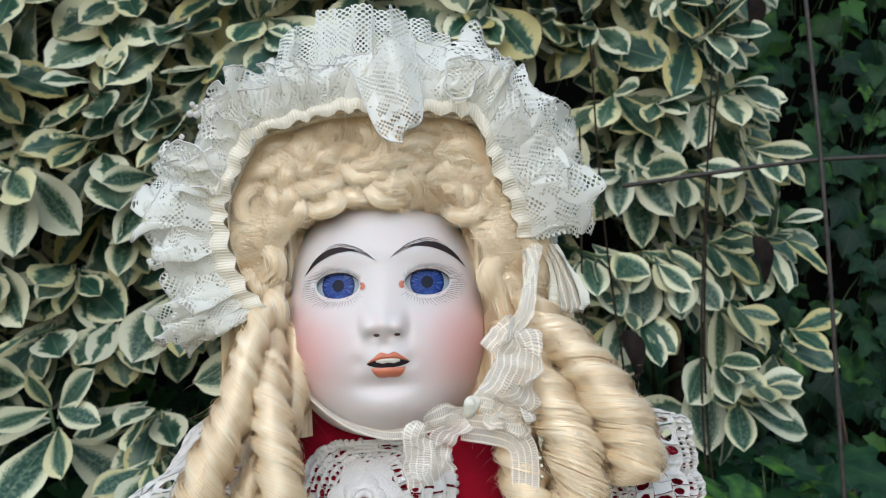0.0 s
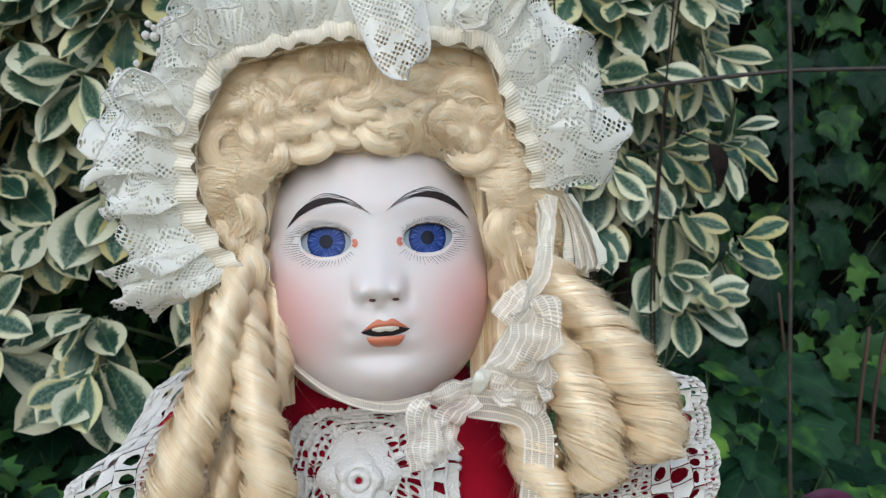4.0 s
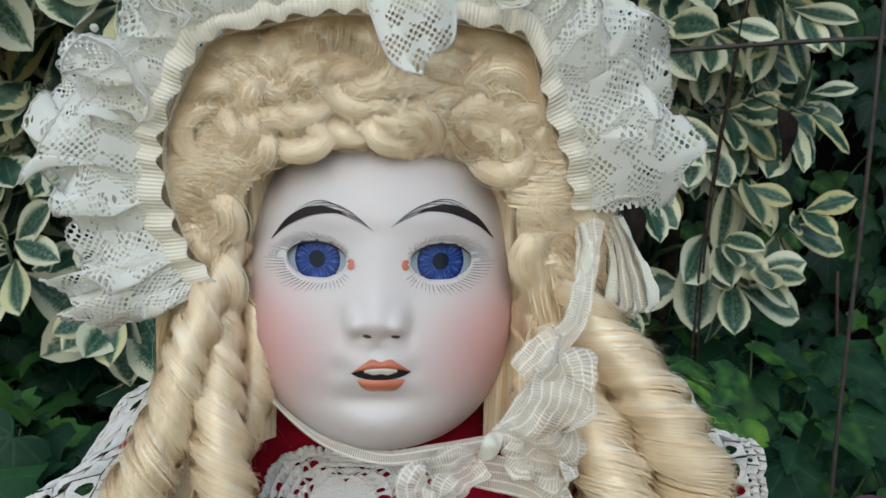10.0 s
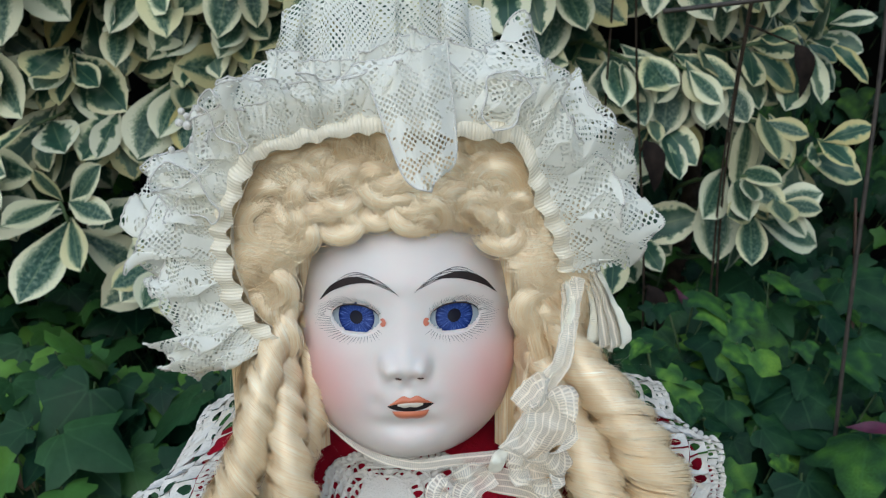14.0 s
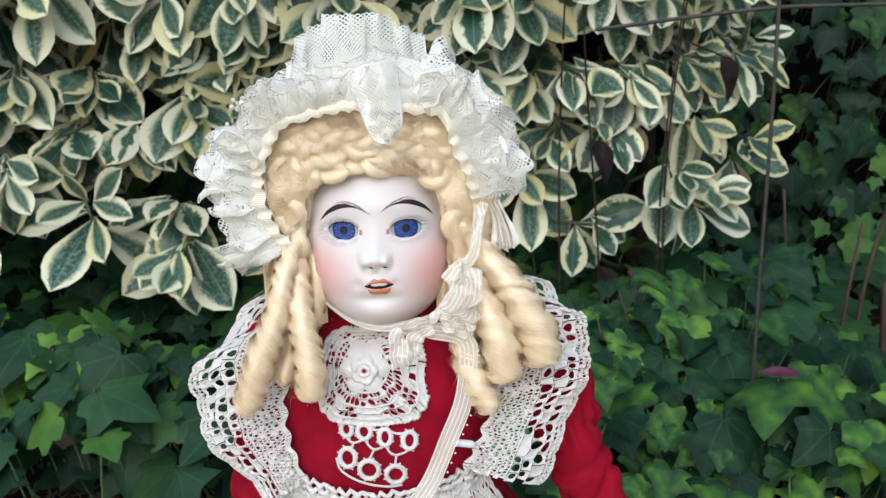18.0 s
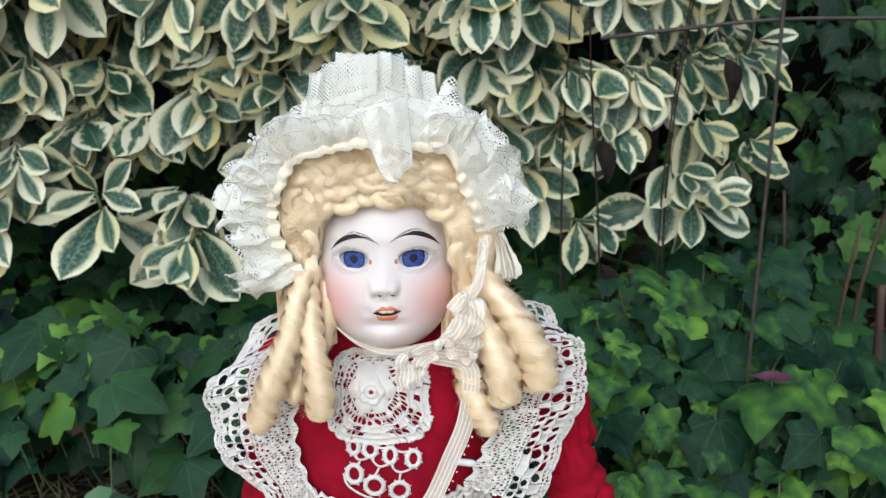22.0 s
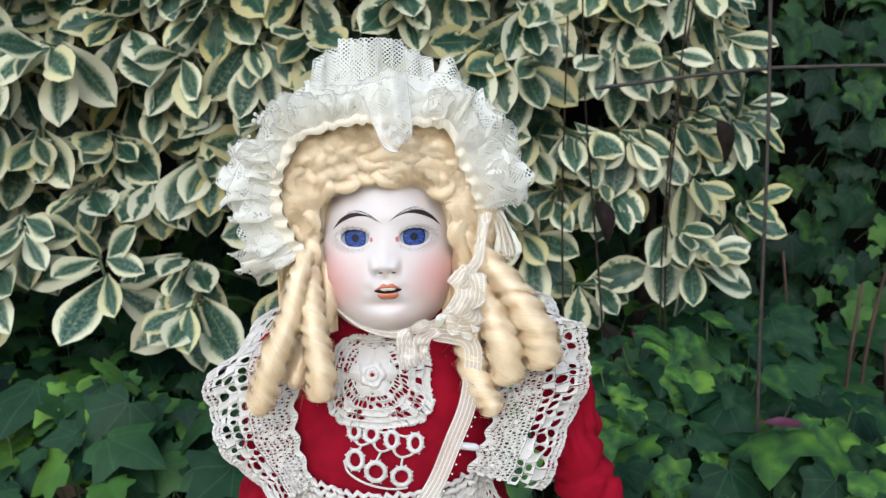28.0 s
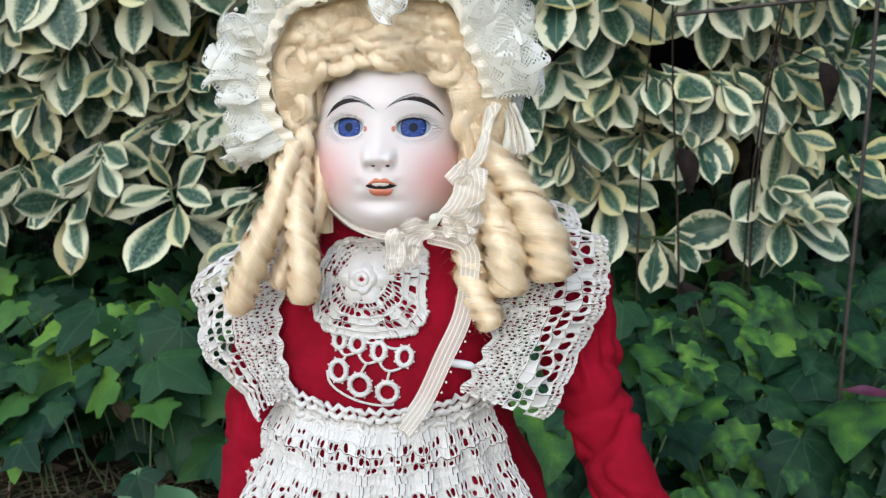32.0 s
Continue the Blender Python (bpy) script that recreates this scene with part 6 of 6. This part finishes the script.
def build_bonnet():
    for s, ln, wd, tn in ((0.30, 0.020, 0.0075, 0.5), (0.46, 0.019, 0.0045, -0.1), (0.70, 0.016, 0.0070, 0.3)):
        lace_loop(s, ln, wd, tn)
    gathered([0.026, 0.028, 0.018, 0.015, 0.020, 0.026], [0.0064, 0.0070, 0.0050, 0.0046, 0.0036, 0.0030], 1.3, [0.97, 0.98, 0.96, 0.96, 0.98, 0.98], lift=-0.003)
    gathered([0.020, 0.022, 0.013, 0.012, 0.018, 0.024], [0.0060, 0.0064, 0.0050, 0.0046, 0.0034, 0.0028], 4.1, [0.78, 0.76, 0.70, 0.72, 0.86, 0.84], lift=0.003, puff=0.003)
    gathered([0.016, 0.018, 0.012, 0.011, 0.016, 0.020], [0.0048, 0.0052, 0.0044, 0.0042, 0.0034, 0.0028], 7.7, [0.50, 0.52, 0.46, 0.48, 0.60, 0.55], lift=0.005, puff=0.002)
    # pleated trim next to the hair
    tin = [(CX + (x - CX) * 0.955, y + 0.0005, 0.44 + (z - 0.44) * 0.955) for x, y, z in INNER]
    A, O, R, U, run = spline(tin, 520), spline(OUTER, 520), [[] for _ in range(7)], [[] for _ in range(7)], 0.0
    for i, a in enumerate(A):
        if i:
            run += (a - A[i - 1]).length
        od = (O[i] - a).normalized()
        wave = math.sin(run * 900 + 3.0 * noise.noise((run * 90, 0.0, 2.0)))
        wide = 0.0052 + 0.0016 * noise.noise((run * 120, 0.0, 6.0)) + (0.003 if i < 150 else 0.0)
        for j in range(7):
            w = j / 6
            R[j].append(a + od * (wide * w + 0.0006 * wave * (1 - w)) + Vector((0, -0.0022 - 0.0009 * wave * (1 - 0.6 * w) - 0.0012 * math.sin(math.pi * w), 0)))
            U[j].append((run * 1.3, wide * w))
    D.grid(R, M_TRIM, U)
    # lining from the trim back to the cap
    ruffle(tin, [(CX + (x - CX) * 1.02, 0.300, 0.44 + (z - 0.44) * 1.0) for x, y, z in INNER], 6, 0.001, M_TRIM, 5.2, forward=0.0, rows=6, cols=200)
    # lower corner of lace behind the temple
    ruffle([(-0.0580, 0.262, 0.4220), (-0.0610, 0.261, 0.4250), (-0.0640, 0.260, 0.4300)], [(-0.0720, 0.266, 0.4150), (-0.0820, 0.266, 0.4130), (-0.0885, 0.266, 0.4215)], 1.2, 0.003, M_LACE, 3.3, cols=90, teeth=0.0006, full=3.0, crumple=0.002)
    # small white beads on the brim
    for k in range(12):
        ball((-0.0745 + drng.uniform(-0.005, 0.005), 0.256 + drng.uniform(-0.002, 0.002), 0.482 + drng.uniform(-0.006, 0.006)), drng.uniform(0.0009, 0.0014), M_COTTON)
    # tall net frill over the crown
    rows, uvs = [], []
    for j in range(12):
        w = j / 11
        row, uvr = [], []
        for i in range(220):
            s = i / 219
            x = -0.055 + 0.066 * s
            pl = math.sin(s * 27 + 2.6 * math.sin(s * 9)) + 0.5 * noise.noise((s * 16, w * 2, 4.0))
            zt = 0.5190 - 0.010 * (2 * s - 1) ** 4 - 0.002 * s + (0.0035 if 0.2 < s < 0.72 else 0.0) + 0.0012 * noise.noise((s * 25, 1.0, 0.0))
            row.append((x + 0.0018 * w * math.cos(s * 60) + 0.006 * (s - 0.5) * -w, 0.262 + 0.010 * w + 0.0030 * pl * (0.4 + w), 0.492 + (zt - 0.492) * w + 0.0006 * pl * w))
            uvr.append((s * 0.12, w * 0.03))
        rows.append(row)
        uvs.append(uvr)
    D.grid(rows, M_NET, uvs)
    D.grid([[(p[0], p[1] + 0.007, p[2] - 0.001) for p in r] for r in rows], M_NET, [[(u + 0.0005, v + 0.0003) for u, v in r] for r in uvs])
    # cap over the back of the head
    rows, uvs = [], []
    for i in range(26):
        e = radians(-30 + 118 * i / 25)
        row, uvr = [], []
        for k in range(60):
            a = radians(75 + 210 * k / 59)
            f = 1 + 0.03 * math.sin(k * 1.9)
            row.append((CX + 0.058 * f * math.cos(e) * math.sin(a), 0.290 - 0.060 * f * math.cos(e) * math.cos(a), 0.447 + 0.056 * f * math.sin(e)))
            uvr.append((k * 0.0035, i * 0.004))
        rows.append(row)
        uvs.append(uvr)
    D.grid(rows, M_LACE, uvs)
    # lace tongue that hangs over the hair
    rows, uvs = [], []
    for i in range(40):
        t = i / 39
        row, uvr = [], []
        for k in range(22):
            s = 2 * k / 21 - 1
            hw = 0.0092 * (1 - 0.35 * t) * (1 - t ** 12) ** 0.5 + 0.0006
            row.append((-0.0150 + 0.0060 * t + s * hw, 0.246 - 0.009 * t - 0.0045 * math.sin(3.4 * s + 0.6) * (1 - 0.5 * t), 0.4985 - 0.0285 * t + 0.005 * s * (1 - 0.6 * t)))
            uvr.append((s * hw * 1.3, t * 0.032))
        rows.append(row)
        uvs.append(uvr)
    D.grid(rows, M_LACE, uvs)
    D.tube([r[0] for r in rows] + [p for p in rows[-1]] + [r[-1] for r in rows[::-1]], 0.00024, 5, M_COTTON, cap=False)


build_bonnet()


# ---- ribbons ----
def ribbon(pts, width, mat, side, ripple=0.0006, count=60, twist=0.0, crush=0.0):
    path = spline(pts, count)
    R, U, run = [], [], 0.0
    for i, p in enumerate(path):
        if i:
            run += (p - path[i - 1]).length
        d = (path[min(i + 1, count - 1)] - path[max(i - 1, 0)]).normalized()
        sd = Vector(side(i / (count - 1)) if callable(side) else side)
        sd = (sd - d * sd.dot(d)).normalized()
        nn = d.cross(sd)
        w = width(i / (count - 1)) if callable(width) else width
        row = [p + sd * (w * (k / 8 - 0.5)) + nn * (ripple * (math.sin(i * 0.23 + k * 0.5) + 0.5 * math.sin(i * 0.11 - k * 0.9))) for k in range(9)]
        if crush:
            row = [q + noise.noise_vector(q * 160) * crush + noise.noise_vector(q * 420) * (crush * 0.4) for q in row]
        R.append(row)
        U.append([(run, w * k / 8) for k in range(9)])
    D.grid(R, mat, U)


def build_ties():
    # from the bonnet down the cheek to the knot, and under the chin
    ribbon([(0.0290, 0.262, 0.438), (0.0278, 0.254, 0.430), (0.0250, 0.250, 0.420), (0.0165, 0.248, 0.403), (0.0085, 0.247, 0.3925)], lambda t: 0.0062 - 0.003 * t, M_SHEER, (1, -0.2, 0.35), crush=0.0012)
    ribbon([(0.0285, 0.263, 0.438), (0.0272, 0.254, 0.430), (0.0235, 0.251, 0.416), (0.0150, 0.249, 0.400), (0.0080, 0.247, 0.391)], lambda t: 0.0028, M_SILK, (1, 0.4, 0.3), 0.001, crush=0.0008)
    ribbon([(-0.0560, 0.262, 0.418), (-0.0500, 0.262, 0.404), (-0.0420, 0.262, 0.3930), (-0.0310, 0.2600, 0.3850), (-0.0180, 0.2590, 0.3815), (-0.0050, 0.2570, 0.3840), (0.0070, 0.248, 0.390)],
           lambda t: 0.0009 + 0.0026 * min(1, max(0, (t - 0.3) * 2.4)), M_SHEER, (0, 0.25, 1), 0.0003)
    # knot
    for k in range(4):
        D.tube(spline([(0.0048 + 0.0006 * k, 0.2455, 0.3875), (0.0064, 0.2430 - 0.0003 * k, 0.3900 + 0.0006 * k), (0.0092 - 0.0005 * k, 0.2455, 0.3930)], 14), [0.0009 + 0.0009 * math.sin(math.pi * i / 13) for i in range(14)], 9, M_SILK, flat=0.6)
    # loop that folds down over the bib
    ribbon([(0.0050, 0.2450, 0.3880), (-0.0030, 0.2410, 0.3885), (-0.0085, 0.2395, 0.3845), (-0.0090, 0.2400, 0.3760), (-0.0075, 0.2420, 0.3690)], lambda t: 0.0062 + 0.0045 * t, M_SHEER, lambda t: (0.5 + 0.5 * t, -0.1, 1 - t), 0.0010, crush=0.0010)
    ribbon([(0.0045, 0.2450, 0.3870), (-0.0010, 0.2425, 0.3835), (-0.0030, 0.2430, 0.3770), (-0.0020, 0.2440, 0.3715)], 0.0075, M_SHEER, (1, -0.1, 0.2), 0.0007, crush=0.0010)
    # crumpled gauze loops beside the knot
    ribbon([(0.0090, 0.2460, 0.3905), (0.0170, 0.2420, 0.3965), (0.0215, 0.2420, 0.4060), (0.0200, 0.2440, 0.4110), (0.0150, 0.2450, 0.4050)], lambda t: 0.007 + 0.006 * math.sin(2.4 * t), M_SHEER, (0.8, -0.2, -0.5), 0.0014, crush=0.0013)
    ribbon([(0.0090, 0.2460, 0.3900), (0.0170, 0.2410, 0.3905), (0.0235, 0.2400, 0.3930), (0.0250, 0.2420, 0.4000), (0.0210, 0.2440, 0.4070)], lambda t: 0.007 + 0.005 * math.sin(3 * t), M_SHEER, (0.1, -0.4, 1), 0.0012, crush=0.0014)
    ribbon([(0.0100, 0.2450, 0.3895), (0.0160, 0.2405, 0.3865), (0.0215, 0.2395, 0.3850), (0.0240, 0.2400, 0.3890)], lambda t: 0.006 + 0.003 * t, M_SHEER, (0.1, -0.5, 1), 0.0016, crush=0.0013)
    # long tail across the bodice
    tail = [(0.0040, 0.2450, 0.3850), (0.0120, 0.2445, 0.3835), (0.0195, 0.2440, 0.3805), (0.0215, 0.2430, 0.3730), (0.0185, 0.2420, 0.3520), (0.0110, 0.2390, 0.3340), (0.0030, 0.2370, 0.3160), (-0.0060, 0.2350, 0.3030)]
    ribbon(tail, 0.0082, M_SHEER, lambda t: (0.9, -0.15, 1 - t) if t < 0.35 else (1, -0.1, 0.35), 0.0004, 90)
    for k, p in enumerate(spline(tail, 90)):
        if k > 30 and k % 3 == 0:
            ball((p.x + 0.0047, p.y - 0.0003, p.z - 0.002), 0.0005, M_SILK)
    # pleated ends that hang from the bonnet's lower edge
    for k in range(7):
        f = k / 6
        top = Vector((0.0325 + 0.0045 * f, 0.266 + 0.002 * (k % 2), 0.4385))
        low = Vector((0.0345 + 0.0095 * f, 0.262 + 0.003 * (k % 2), 0.4155 + 0.004 * abs(f - 0.5)))
        ribbon([top, top.lerp(low, 0.4) + Vector((0.0012, -0.002, 0)), low + Vector((0.0005, -0.001, 0.003)), low], lambda t: 0.0022 + 0.0026 * t, M_SILK if k % 3 == 0 else M_SHEER, (1, 0.9 * (-1) ** k, 0), 0.0004, 30, crush=0.0007)
    # pin at the waist
    D.tube(spline([(0.0125, 0.2455, 0.3302), (0.018, 0.2445, 0.3300), (0.0235, 0.2450, 0.3290)], 10), [0.0008, 0.0016, 0.0018, 0.0018, 0.0018, 0.0018, 0.0018, 0.0018, 0.0016, 0.0008], 10, M_PEARL)


build_ties()
doll = tagged(part("doll", D, DOLL_MATS), "antique bisque doll in cream lace bonnet and red velvet dress", "doll")
